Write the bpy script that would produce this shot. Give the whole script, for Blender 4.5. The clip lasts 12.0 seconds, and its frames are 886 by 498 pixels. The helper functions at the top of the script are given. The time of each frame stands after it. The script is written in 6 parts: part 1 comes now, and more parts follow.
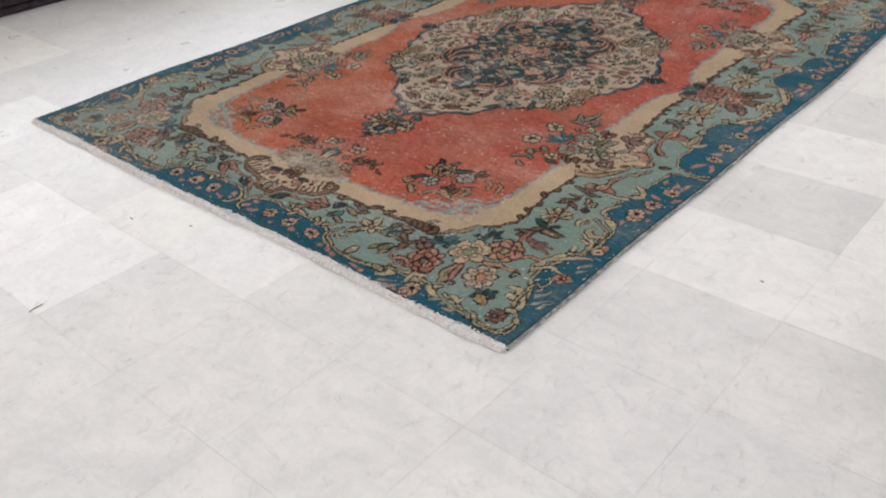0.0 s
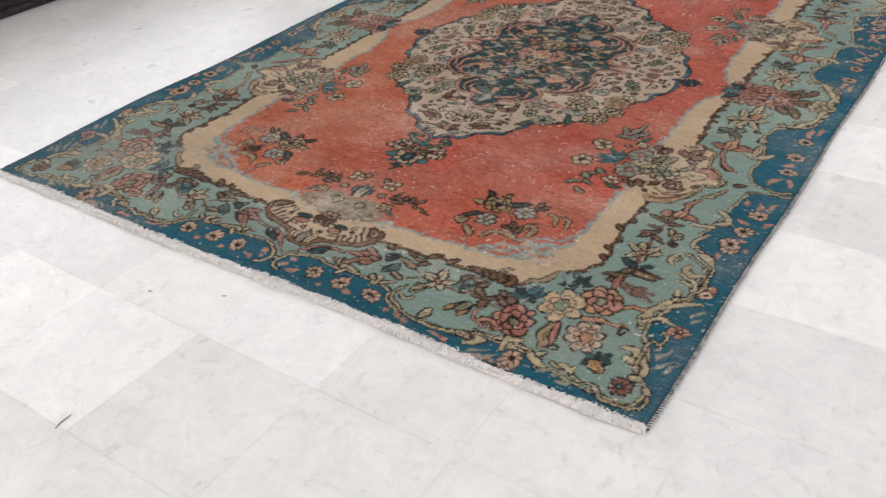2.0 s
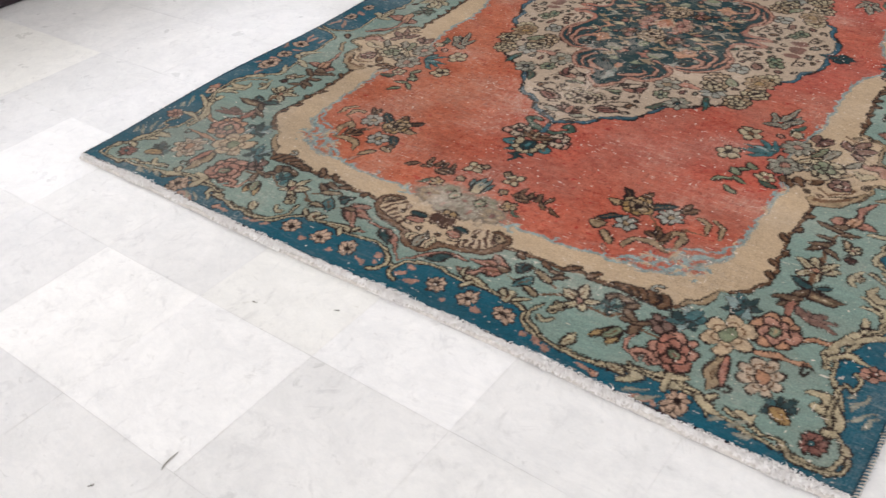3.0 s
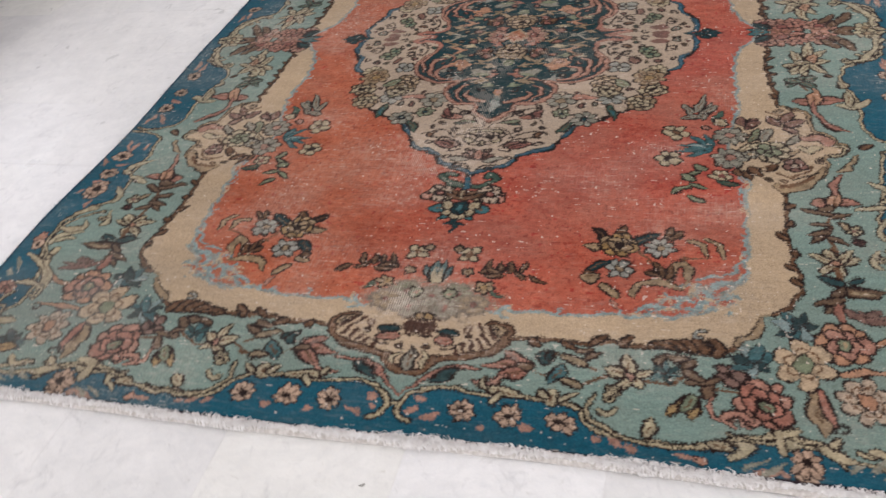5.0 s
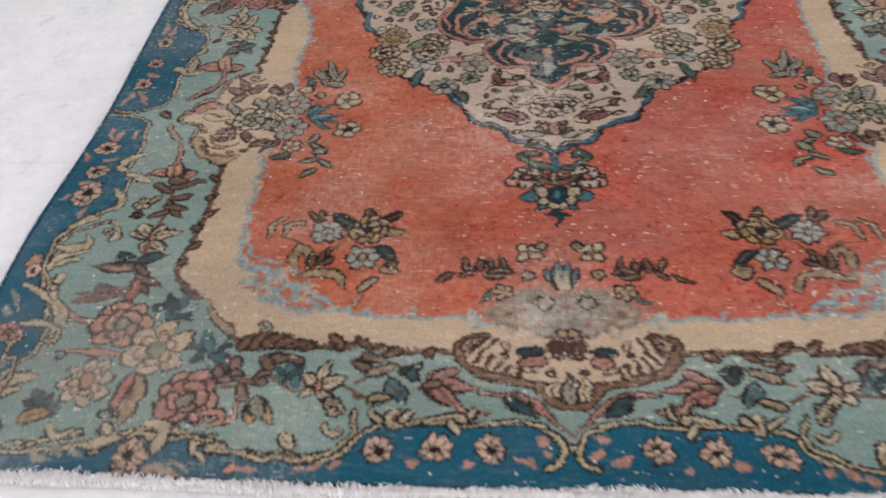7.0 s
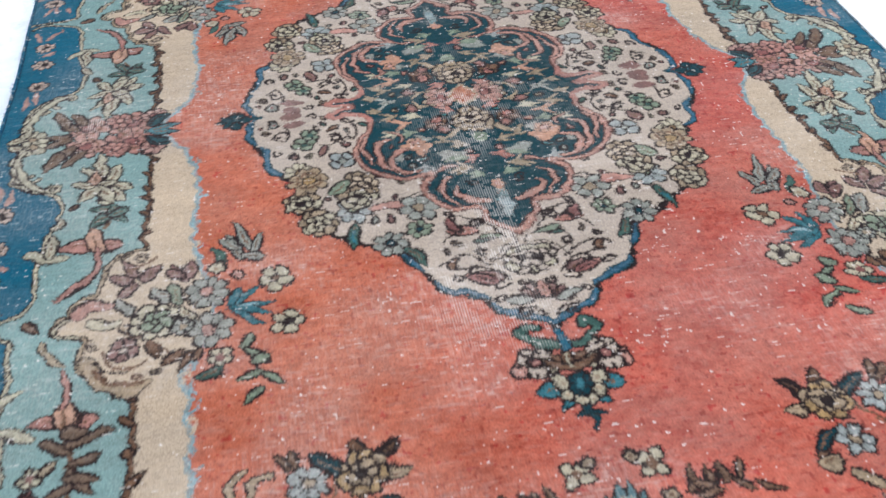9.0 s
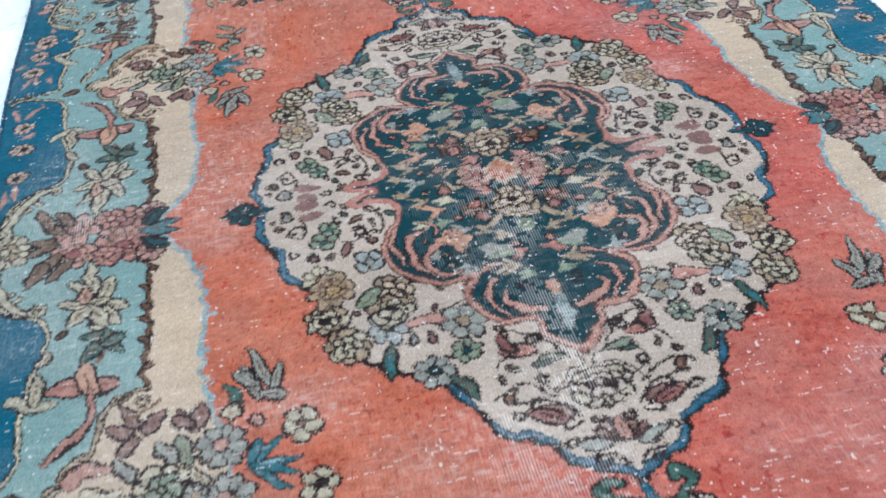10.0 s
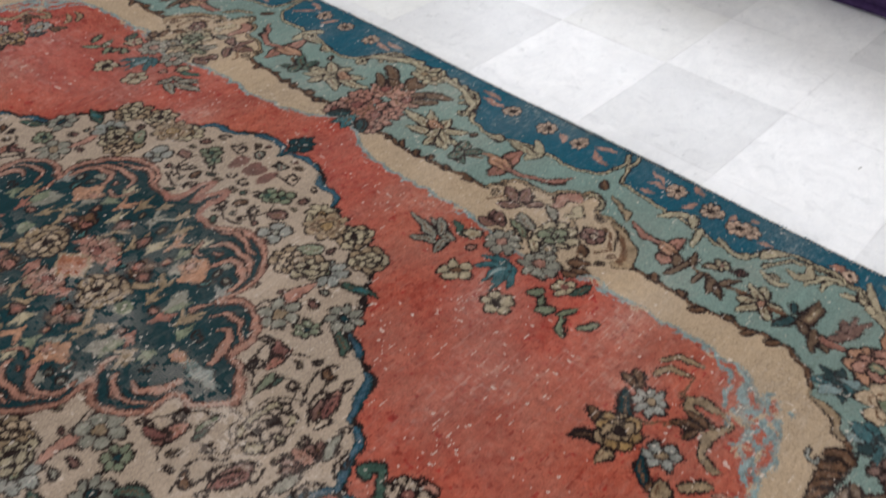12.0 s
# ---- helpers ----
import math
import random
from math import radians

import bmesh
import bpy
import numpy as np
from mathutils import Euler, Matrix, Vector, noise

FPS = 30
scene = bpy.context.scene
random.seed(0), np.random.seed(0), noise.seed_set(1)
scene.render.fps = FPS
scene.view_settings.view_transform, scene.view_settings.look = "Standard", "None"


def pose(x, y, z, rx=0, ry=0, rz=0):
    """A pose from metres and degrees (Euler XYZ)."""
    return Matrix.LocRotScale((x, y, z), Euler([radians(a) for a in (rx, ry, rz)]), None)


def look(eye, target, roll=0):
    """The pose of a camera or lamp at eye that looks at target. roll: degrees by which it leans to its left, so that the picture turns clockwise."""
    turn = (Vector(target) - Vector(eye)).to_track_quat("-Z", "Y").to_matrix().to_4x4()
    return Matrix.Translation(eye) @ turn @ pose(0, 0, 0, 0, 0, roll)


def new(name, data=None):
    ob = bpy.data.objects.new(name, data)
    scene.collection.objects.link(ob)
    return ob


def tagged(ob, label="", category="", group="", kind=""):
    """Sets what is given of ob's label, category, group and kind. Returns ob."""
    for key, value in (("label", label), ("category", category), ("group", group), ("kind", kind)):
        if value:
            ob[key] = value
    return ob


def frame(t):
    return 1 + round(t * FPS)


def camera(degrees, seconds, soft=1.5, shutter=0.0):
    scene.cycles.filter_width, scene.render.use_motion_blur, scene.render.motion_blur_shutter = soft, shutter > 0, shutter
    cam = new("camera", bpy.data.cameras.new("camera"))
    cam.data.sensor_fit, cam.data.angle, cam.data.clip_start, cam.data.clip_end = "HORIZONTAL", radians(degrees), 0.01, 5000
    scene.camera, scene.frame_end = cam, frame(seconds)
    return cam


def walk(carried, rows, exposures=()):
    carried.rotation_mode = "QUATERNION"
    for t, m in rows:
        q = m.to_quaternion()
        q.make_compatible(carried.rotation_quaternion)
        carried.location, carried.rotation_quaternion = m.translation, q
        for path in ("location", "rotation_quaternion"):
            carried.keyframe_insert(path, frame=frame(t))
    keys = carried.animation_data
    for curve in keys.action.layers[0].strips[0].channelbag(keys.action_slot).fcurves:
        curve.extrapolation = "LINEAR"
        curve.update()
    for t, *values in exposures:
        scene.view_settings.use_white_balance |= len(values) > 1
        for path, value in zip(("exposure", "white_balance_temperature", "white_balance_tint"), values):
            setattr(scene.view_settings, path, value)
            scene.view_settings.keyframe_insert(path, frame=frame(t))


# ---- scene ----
cam = camera(54.7, 12.0, soft=1.4, shutter=0.4)
PATH = [
    (0, (1.676, -0.963, 1.004), (0.523, 0.272, -0.066), -2.9),
    (0.5, (1.627, -0.92, 1.0), (0.495, 0.256, -0.156), -3.6),
    (1, (1.499, -0.93, 1.006), (0.363, 0.266, -0.125), -4.5),
    (1.5, (1.333, -0.963, 1.02), (0.283, 0.355, -0.057), -5.0),
    (2, (1.242, -0.939, 1.013), (0.249, 0.391, -0.103), -3.8),
    (2.5, (1.1, -0.857, 0.995), (0.049, 0.361, -0.194), -4.6),
    (2.7, (1.05, -0.834, 0.995), (-0.018, 0.359, -0.203), -5.5),
    (4.3, (0.668, -0.892, 1.028), (-0.094, 0.491, -0.199), -4.2),
    (4.5, (0.627, -0.849, 1.015), (-0.071, 0.575, -0.204), -4.6),
    (5, (0.497, -0.735, 1.003), (-0.088, 0.72, -0.239), -10.6),
    (5.5, (0.373, -0.716, 1.025), (-0.034, 0.788, -0.229), -7.8),
    (6, (0.195, -0.749, 1.04), (-0.003, 0.774, -0.242), -5.0),
    (6.5, (0.103, -0.716, 1.034), (-0.08, 0.766, -0.296), -3.3),
    (7, (0.026, -0.561, 0.983), (-0.241, 0.849, -0.409), -7.2),
    (7.5, (-0.015, -0.44, 0.968), (-0.345, 1.046, -0.33), -8.7),
    (7.7, (-0.048, -0.405, 0.965), (-0.308, 1.093, -0.334), -7.8),
    (9.3, (-0.28, -0.042, 0.98), (-0.068, 1.382, -0.409), -2.4),
    (9.5, (-0.285, 0.034, 0.976), (-0.101, 1.457, -0.417), -3.8),
    (10, (-0.276, 0.155, 0.969), (-0.097, 1.584, -0.419), -5.0),
    (10.5, (-0.328, 0.225, 1.003), (0.151, 1.472, -0.485), -2.5),
    (11, (-0.343, 0.214, 0.988), (0.42, 1.345, -0.473), -2.5),
    (11.5, (-0.361, 0.185, 0.983), (0.595, 1.182, -0.463), -1.7),
    (12, (-0.334, 0.169, 0.976), (0.739, 1.193, -0.365), 0.5),
]
walk(cam, [(t, look(eye, target, roll)) for t, eye, target, roll in PATH],
     [(0, 0.02, 6640, 14), (2.5, 0.24, 6600, 14), (4.5, 0.32, 6550, 15), (5.0, 0.16, 6550, 17), (5.5, 0.30, 6350, 19), (6.5, 0.42, 6300, 19), (7.0, 0.28, 6350, 18), (7.5, 0.38, 6450, 17), (9.5, 0.97, 5180, 8), (10.0, 0.95, 5150, 7), (10.5, 0.79, 5150, 7), (11.0, 0.58, 5600, 9), (12, 0.0, 6350, 13)])


# ---- world, lamps ----
world = bpy.data.worlds.new("world")
scene.world = world
world.use_nodes = True
wn = world.node_tree.nodes
sky = wn.new("ShaderNodeTexSky")
sky.sky_type, sky.sun_disc = "NISHITA", False
sky.sun_elevation, sky.sun_rotation = radians(48), radians(200)
wn["Background"].inputs["Strength"].default_value = 0.12
world.node_tree.links.new(sky.outputs["Color"], wn["Background"].inputs["Color"])

ROOM_X0, ROOM_X1, ROOM_Y0, ROOM_Y1, ROOM_H = -4.2, 4.4, -4.6, 5.6, 3.1
FLOOR_Z = -0.009


def sky_fill_light(name, at, target, sx, sy, watts, color):
    lamp = bpy.data.lights.new(name, "AREA")
    lamp.shape, lamp.size, lamp.size_y, lamp.energy, lamp.color = "RECTANGLE", sx, sy, watts, color
    ob = new(name, lamp)
    ob.matrix_world = look(at, target)
    return ob


# added area lamps in place of sky: unseen assumed openings behind camera, both sides
sky_fill_light("sky_fill_front", (0.1, ROOM_Y0 + 0.10, 1.45), (0.1, 0.0, 1.35), 6.4, 2.3, 116, (1.0, 0.985, 0.96))
sky_fill_light("sky_fill_left", (ROOM_X0 + 0.10, 1.6, 1.7), (0.0, 1.6, 1.5), 4.6, 1.8, 68, (0.97, 0.985, 1.0))
sky_fill_light("sky_fill_right", (ROOM_X1 - 0.10, 2.2, 1.7), (0.0, 2.2, 1.5), 4.6, 1.8, 124, (0.97, 0.985, 1.0))


# ---- colours and materials ----
def rgb(r, g, b):
    """Linear colour from display values 0..255."""
    return tuple(((c / 255 + 0.055) / 1.055) ** 2.4 if c > 10 else c / 255 / 12.92 for c in (r, g, b))


class Mat:
    """A small helper round one node material."""

    def __init__(self, name, rough=0.6, spec=0.5):
        self.m = bpy.data.materials.new(name)
        self.m.use_nodes = True
        self.t = self.m.node_tree
        self.b = self.t.nodes["Principled BSDF"]
        self.b.inputs["Roughness"].default_value = rough
        self.b.inputs["Specular IOR Level"].default_value = spec
        self.geo = self.t.nodes.new("ShaderNodeNewGeometry")

    def node(self, kind, **values):
        n = self.t.nodes.new(kind)
        for key, v in values.items():
            n.inputs[key.replace("_", " ")].default_value = v
        return n

    def link(self, a, b):
        self.t.links.new(a, b)

    def place(self, scale=(1, 1, 1), turn=(0, 0, 0)):
        mp = self.t.nodes.new("ShaderNodeMapping")
        mp.inputs["Scale"].default_value = scale
        mp.inputs["Rotation"].default_value = turn
        self.link(self.geo.outputs["Position"], mp.inputs["Vector"])
        return mp.outputs["Vector"]

    def noise(self, scale, detail=4.0, rough=0.55, stretch=(1, 1, 1), distort=0.0, turn=(0, 0, 0)):
        n = self.node("ShaderNodeTexNoise", Scale=scale, Detail=detail, Roughness=rough, Distortion=distort)
        self.link(self.place(stretch, turn), n.inputs["Vector"])
        return n.outputs["Fac"]

    def ramp(self, fac, stops):
        r = self.t.nodes.new("ShaderNodeValToRGB")
        while len(r.color_ramp.elements) < len(stops):
            r.color_ramp.elements.new(0.5)
        for e, (p, c) in zip(r.color_ramp.elements, stops):
            e.position, e.color = p, (*c, 1) if len(c) == 3 else c
        self.link(fac, r.inputs["Fac"])
        return r.outputs["Color"]

    def mix(self, a, b, fac, mode="MIX"):
        n = self.t.nodes.new("ShaderNodeMix")
        n.data_type, n.blend_type = "RGBA", mode
        for value, socket in ((fac, n.inputs[0]), (a, n.inputs[6]), (b, n.inputs[7])):
            if isinstance(value, (int, float)):
                socket.default_value = value
            elif isinstance(value, tuple):
                socket.default_value = (*value, 1)
            else:
                self.link(value, socket)
        return n.outputs[2]

    def bump(self, height, strength, distance=0.002):
        n = self.node("ShaderNodeBump", Strength=strength, Distance=distance)
        self.link(height, n.inputs["Height"])
        self.link(n.outputs["Normal"], self.b.inputs["Normal"])

    def color(self, socket):
        if isinstance(socket, tuple):
            self.b.inputs["Base Color"].default_value = (*socket, 1)
        else:
            self.link(socket, self.b.inputs["Base Color"])
        return self


def marble(name, base, cloud, fleck):
    """Honed marble slab: cloudy ground, faint grey veins, dark flecks, soft gloss."""
    m = Mat(name, 0.32, 0.35)
    info = m.t.nodes.new("ShaderNodeObjectInfo")
    clouds = m.ramp(m.noise(7.0, 8, 0.66, distort=0.8), [(0.32, base), (0.66, cloud)])
    veins = m.ramp(m.noise(6.0, 7, 0.66, (1, 1.5, 1), 0.8, (0, 0, 0.7)), [(0.43, (1, 1, 1)), (0.50, (0.84, 0.845, 0.85)), (0.57, (1, 1, 1))])
    spots = m.ramp(m.noise(38.0, 5, 0.62, (1, 1.1, 1), 0.6), [(0.64, (1, 1, 1)), (0.74, fleck)])
    grain = m.ramp(m.noise(420.0, 2, 0.5), [(0.3, (0.965, 0.965, 0.965)), (0.7, (1, 1, 1))])
    c = m.mix(clouds, veins, 0.28, "MULTIPLY")
    smudge = m.ramp(m.noise(17.0, 6, 0.7, (1.4, 1, 1), 1.2), [(0.56, (1, 1, 1)), (0.74, (0.80, 0.80, 0.805))])
    c = m.mix(c, smudge, 0.9, "MULTIPLY")
    mottle = m.ramp(m.noise(62.0, 6, 0.7, (1, 1.3, 1), 0.5), [(0.30, (0.93, 0.935, 0.945)), (0.55, (1, 1, 1))])
    c = m.mix(c, mottle, 0.8, "MULTIPLY")
    c = m.mix(c, spots, 0.55, "MULTIPLY")
    # grime that has settled along the joints, here and there
    rim = m.t.nodes.new("ShaderNodeAttribute")
    rim.attribute_name = "joint"
    settled = m.mix(rim.outputs["Color"], m.ramp(m.noise(11.0, 5, 0.6), [(0.46, (0, 0, 0)), (0.72, (0.36, 0.36, 0.36))]), 1.0, "MULTIPLY")
    c = m.mix(c, (0.50, 0.49, 0.475), settled)
    c = m.mix(c, grain, 1.0, "MULTIPLY")
    tone = m.ramp(info.outputs["Random"], [(0.0, (0.96, 0.96, 0.965)), (1.0, (1.0, 0.997, 0.99))])
    m.color(m.mix(c, tone, 1.0, "MULTIPLY"))
    m.link(m.ramp(m.noise(14.0, 5, 0.6), [(0.3, (0.26,) * 3), (0.7, (0.42,) * 3)]), m.b.inputs["Roughness"])
    m.bump(m.noise(30.0, 5, 0.6), 0.06, 0.001)
    return m.m


MARBLE_LIGHT = marble("marble_light", (0.69, 0.69, 0.685), (0.79, 0.785, 0.775), (0.66, 0.66, 0.65))
MARBLE_WHITE = marble("marble_white", (0.79, 0.79, 0.785), (0.87, 0.865, 0.855), (0.72, 0.72, 0.70))
MARBLE_GREY = marble("marble_grey", (0.675, 0.675, 0.67), (0.75, 0.75, 0.74), (0.50, 0.50, 0.50))
MARBLE_WARM = marble("marble_warm", (0.77, 0.765, 0.735), (0.84, 0.835, 0.805), (0.68, 0.67, 0.62))

m = Mat("floor_mortar", 0.9, 0.2)
m.color(m.ramp(m.noise(60, 4), [(0.3, (0.62, 0.61, 0.60)), (0.7, (0.76, 0.75, 0.74))]))
MORTAR = m.m

m = Mat("wall_plaster", 0.85, 0.2)
m.color(m.ramp(m.noise(2.0, 6, 0.6), [(0.3, (0.74, 0.73, 0.71)), (0.7, (0.80, 0.79, 0.77))]))
m.bump(m.noise(80, 5), 0.15, 0.002)
PLASTER = m.m

m = Mat("frame_aluminium", 0.4, 0.5)
m.b.inputs["Metallic"].default_value = 0.8
m.color(m.ramp(m.noise(30, 3), [(0.3, (0.45, 0.45, 0.46)), (0.7, (0.55, 0.55, 0.56))]))
FRAME = m.m

m = Mat("clear_glass", 0.02, 0.5)
m.b.inputs["Transmission Weight"].default_value = 1.0
m.color((0.95, 0.97, 0.97))
GLASS = m.m

# knotted wool: colours come knot by knot from the weave, the material adds yarn and wear
m = Mat("wool_pile", 0.95, 0.08)
att = m.t.nodes.new("ShaderNodeAttribute")
att.attribute_name = "weave"
yarn = m.ramp(m.noise(520.0, 2, 0.6, (1, 0.45, 1)), [(0.25, (0.80, 0.80, 0.80)), (0.75, (1.14, 1.13, 1.12))])
dust = m.noise(3.2, 5, 0.6)
c = m.mix(att.outputs["Color"], yarn, 1.0, "MULTIPLY")
worn = m.ramp(m.noise(240.0, 3, 0.65, (1, 0.12, 1)), [(0.62, (0, 0, 0)), (0.78, (1, 1, 1))])
patch = m.ramp(dust, [(0.42, (0.02,) * 3), (0.66, (0.11,) * 3)])
c = m.mix(c, (0.50, 0.46, 0.41), m.mix(worn, patch, 1.0, "MULTIPLY"))
m.color(c)
m.b.inputs["Sheen Weight"].default_value = 0.03
m.b.inputs["Sheen Roughness"].default_value = 0.5
m.bump(m.noise(430.0, 3, 0.6), 0.5, 0.0015)
WOOL = m.m

m = Mat("cotton_fringe", 0.9, 0.1)
m.color(m.ramp(m.noise(90.0, 4), [(0.3, (0.70, 0.67, 0.65)), (0.7, (0.90, 0.89, 0.88))]))
COTTON = m.m

m = Mat("cotton_web", 0.95, 0.1)
m.color(m.ramp(m.noise(160.0, 4, 0.6, (1, 0.2, 1)), [(0.3, (0.42, 0.39, 0.36)), (0.7, (0.70, 0.67, 0.64))]))
WEB = m.m


def selvedge_wool(name, dark, light):
    m = Mat(name, 0.95, 0.1)
    m.color(m.ramp(m.noise(70.0, 4), [(0.35, dark), (0.65, light)]))
    return m.m


OVERCAST_BLUE = selvedge_wool("overcast_blue", rgb(22, 66, 88), rgb(60, 100, 116))
OVERCAST_PALE = selvedge_wool("overcast_pale", rgb(126, 122, 114), rgb(196, 190, 180))


def felt(name, a, b, scale=35.0):
    m = Mat(name, 0.95, 0.08)
    m.color(m.ramp(m.noise(scale, 5, 0.65), [(0.3, a), (0.7, b)]))
    m.bump(m.noise(300, 3), 0.5, 0.002)
    return m.m


STACK_BROWN = felt("rug_back_brown", rgb(58, 48, 46), rgb(92, 80, 76))
STACK_GREY = felt("rug_back_grey", rgb(66, 60, 62), rgb(104, 98, 98))
STACK_DARK = felt("rug_back_dark", rgb(34, 28, 32), rgb(62, 54, 58))
STACK_PURPLE = felt("rug_back_purple", rgb(38, 26, 52), rgb(72, 54, 92))
STACK_RED = felt("rug_back_red", rgb(70, 34, 34), rgb(104, 60, 54))


# ---- helpers for meshes ----
def mesh_object(name, bm, material, parent=None, label="", smooth=False):
    me = bpy.data.meshes.new(name)
    bm.normal_update()
    bm.to_mesh(me)
    bm.free()
    me.materials.append(material)
    if smooth:
        me.shade_smooth()
    ob = new(name, me)
    if parent:
        ob.parent = parent
    if label:
        tagged(ob, label)
    return ob


def box(bm, x0, x1, y0, y1, z0, z1, bevel=0.0):
    r = bmesh.ops.create_cube(bm, size=1.0)
    bmesh.ops.scale(bm, vec=(x1 - x0, y1 - y0, z1 - z0), verts=r["verts"])
    bmesh.ops.translate(bm, vec=((x0 + x1) / 2, (y0 + y1) / 2, (z0 + z1) / 2), verts=r["verts"])
    if bevel:
        edges = {e for v in r["verts"] for e in v.link_edges}
        bmesh.ops.bevel(bm, geom=list(edges), offset=bevel, segments=2, affect="EDGES", profile=0.6)


def grid_mesh(name, points, material, smooth=True, colors=None, keep=None):
    """A sheet of quads through an array of points with shape (rows, columns, 3)."""
    rows, cols = points.shape[:2]
    me = bpy.data.meshes.new(name)
    idx = np.arange(rows * cols, dtype=np.int32).reshape(rows, cols)
    quads = np.stack([idx[:-1, :-1], idx[:-1, 1:], idx[1:, 1:], idx[1:, :-1]], -1).reshape(-1)
    points = points.reshape(-1, 3)
    if keep is not None:
        quads = quads.reshape(-1, 4)[keep.reshape(-1)].reshape(-1)
        used, quads = np.unique(quads, return_inverse=True)
        points, quads = points[used], quads.reshape(-1).astype(np.int32)
        colors = colors.reshape(-1, 3)[used]
    count = len(quads) // 4
    me.vertices.add(len(points))
    me.vertices.foreach_set("co", points.reshape(-1).astype(np.float32))
    me.loops.add(count * 4)
    me.loops.foreach_set("vertex_index", quads)
    me.polygons.add(count)
    me.polygons.foreach_set("loop_start", np.arange(0, count * 4, 4, dtype=np.int32))
    me.update(calc_edges=True)
    if colors is not None:
        layer = me.color_attributes.new("weave", "FLOAT_COLOR", "POINT")
        rgba = np.ones((len(points), 4), np.float32)
        rgba[:, :3] = colors.reshape(-1, 3)
        layer.data.foreach_set("color", rgba.reshape(-1))
    if smooth:
        me.shade_smooth()
    me.materials.append(material)
    return me


# ---- the room ----
def wall_with_opening(name, axis, at, inside, a0, a1, o0, o1, z0, z1):
    """A wall 0.2 m thick round one opening; axis x or y is the one it runs along."""
    bm = bmesh.new()
    out = at + (0.2 if at > inside else -0.2)
    lo, hi = min(at, out), max(at, out)
    for s0, s1, t0, t1 in ((a0, o0, FLOOR_Z, ROOM_H), (o1, a1, FLOOR_Z, ROOM_H), (o0, o1, FLOOR_Z, z0), (o0, o1, z1, ROOM_H)):
        if s1 - s0 > 0.01 and t1 - t0 > 0.01:
            if axis == "x":
                box(bm, s0, s1, lo, hi, t0, t1)
            else:
                box(bm, lo, hi, s0, s1, t0, t1)
    ob = mesh_object(name, bm, PLASTER)
    return tagged(ob, "plain white plastered shop wall with a wide window opening", "wall", kind="structure")


def window(name, axis, at, o0, o1, z0, z1, panes):
    root = tagged(new(name), "assumed wide window out of view, aluminium frame with clear panes", "window", kind="structure")
    bm = bmesh.new()

    def bar(s0, s1, t0, t1):
        if axis == "x":
            box(bm, s0, s1, at - 0.03, at + 0.03, t0, t1, 0.004)
        else:
            box(bm, at - 0.03, at + 0.03, s0, s1, t0, t1, 0.004)

    bar(o0, o1, z0, z0 + 0.06)
    bar(o0, o1, z1 - 0.06, z1)
    step = (o1 - o0) / panes
    for k in range(panes + 1):
        s = min(max(o0 + k * step - 0.03, o0), o1 - 0.06)
        bar(s, s + 0.06, z0 + 0.06, z1 - 0.06)
    mesh_object("window_frame", bm, FRAME, root)
    for k in range(panes):
        g = bmesh.new()
        s0, s1 = o0 + k * step + 0.03, o0 + (k + 1) * step - 0.03
        if axis == "x":
            box(g, s0, s1, at - 0.004, at + 0.004, z0 + 0.06, z1 - 0.06)
        else:
            box(g, at - 0.004, at + 0.004, s0, s1, z0 + 0.06, z1 - 0.06)
        pane = mesh_object("pane", g, GLASS, root)
        pane.visible_shadow = False
    return root


# openings and windows are assumed, out of view, and placed to suit the lamps
wall_with_opening("wall_south", "x", ROOM_Y0, 0, ROOM_X0, ROOM_X1, -3.2, 3.4, 0.25, 2.65)
wall_with_opening("wall_west", "y", ROOM_X0, 0, ROOM_Y0, ROOM_Y1, -0.8, 4.0, 0.75, 2.65)
wall_with_opening("wall_east", "y", ROOM_X1, 0, ROOM_Y0, ROOM_Y1, -0.2, 4.6, 0.75, 2.65)
window("window_1", "x", ROOM_Y0 - 0.1, -3.2, 3.4, 0.25, 2.65, 4)
window("window_2", "y", ROOM_X0 - 0.1, -0.8, 4.0, 0.75, 2.65, 3)
window("window_3", "y", ROOM_X1 + 0.1, -0.2, 4.6, 0.75, 2.65, 3)
bm = bmesh.new()
box(bm, ROOM_X0, ROOM_X1, ROOM_Y1, ROOM_Y1 + 0.2, FLOOR_Z, ROOM_H)
tagged(mesh_object("wall_north", bm, PLASTER), "plain white plastered shop wall", "wall", kind="structure")
bm = bmesh.new()
box(bm, ROOM_X0 - 0.2, ROOM_X1 + 0.2, ROOM_Y0 - 0.2, ROOM_Y1 + 0.2, ROOM_H, ROOM_H + 0.2)
tagged(mesh_object("ceiling", bm, PLASTER), "plain white plastered ceiling", "ceiling", kind="structure")

# ---- the carpet's woven design, one quarter, in metres on a 1 mm grid ----
HALF_W, HALF_L, STEP = 0.86, 1.275, 0.001
NU, NV = int(HALF_W / STEP) + 1, int(HALF_L / STEP) + 1
weave = np.zeros((NV, NU, 3), np.float32)

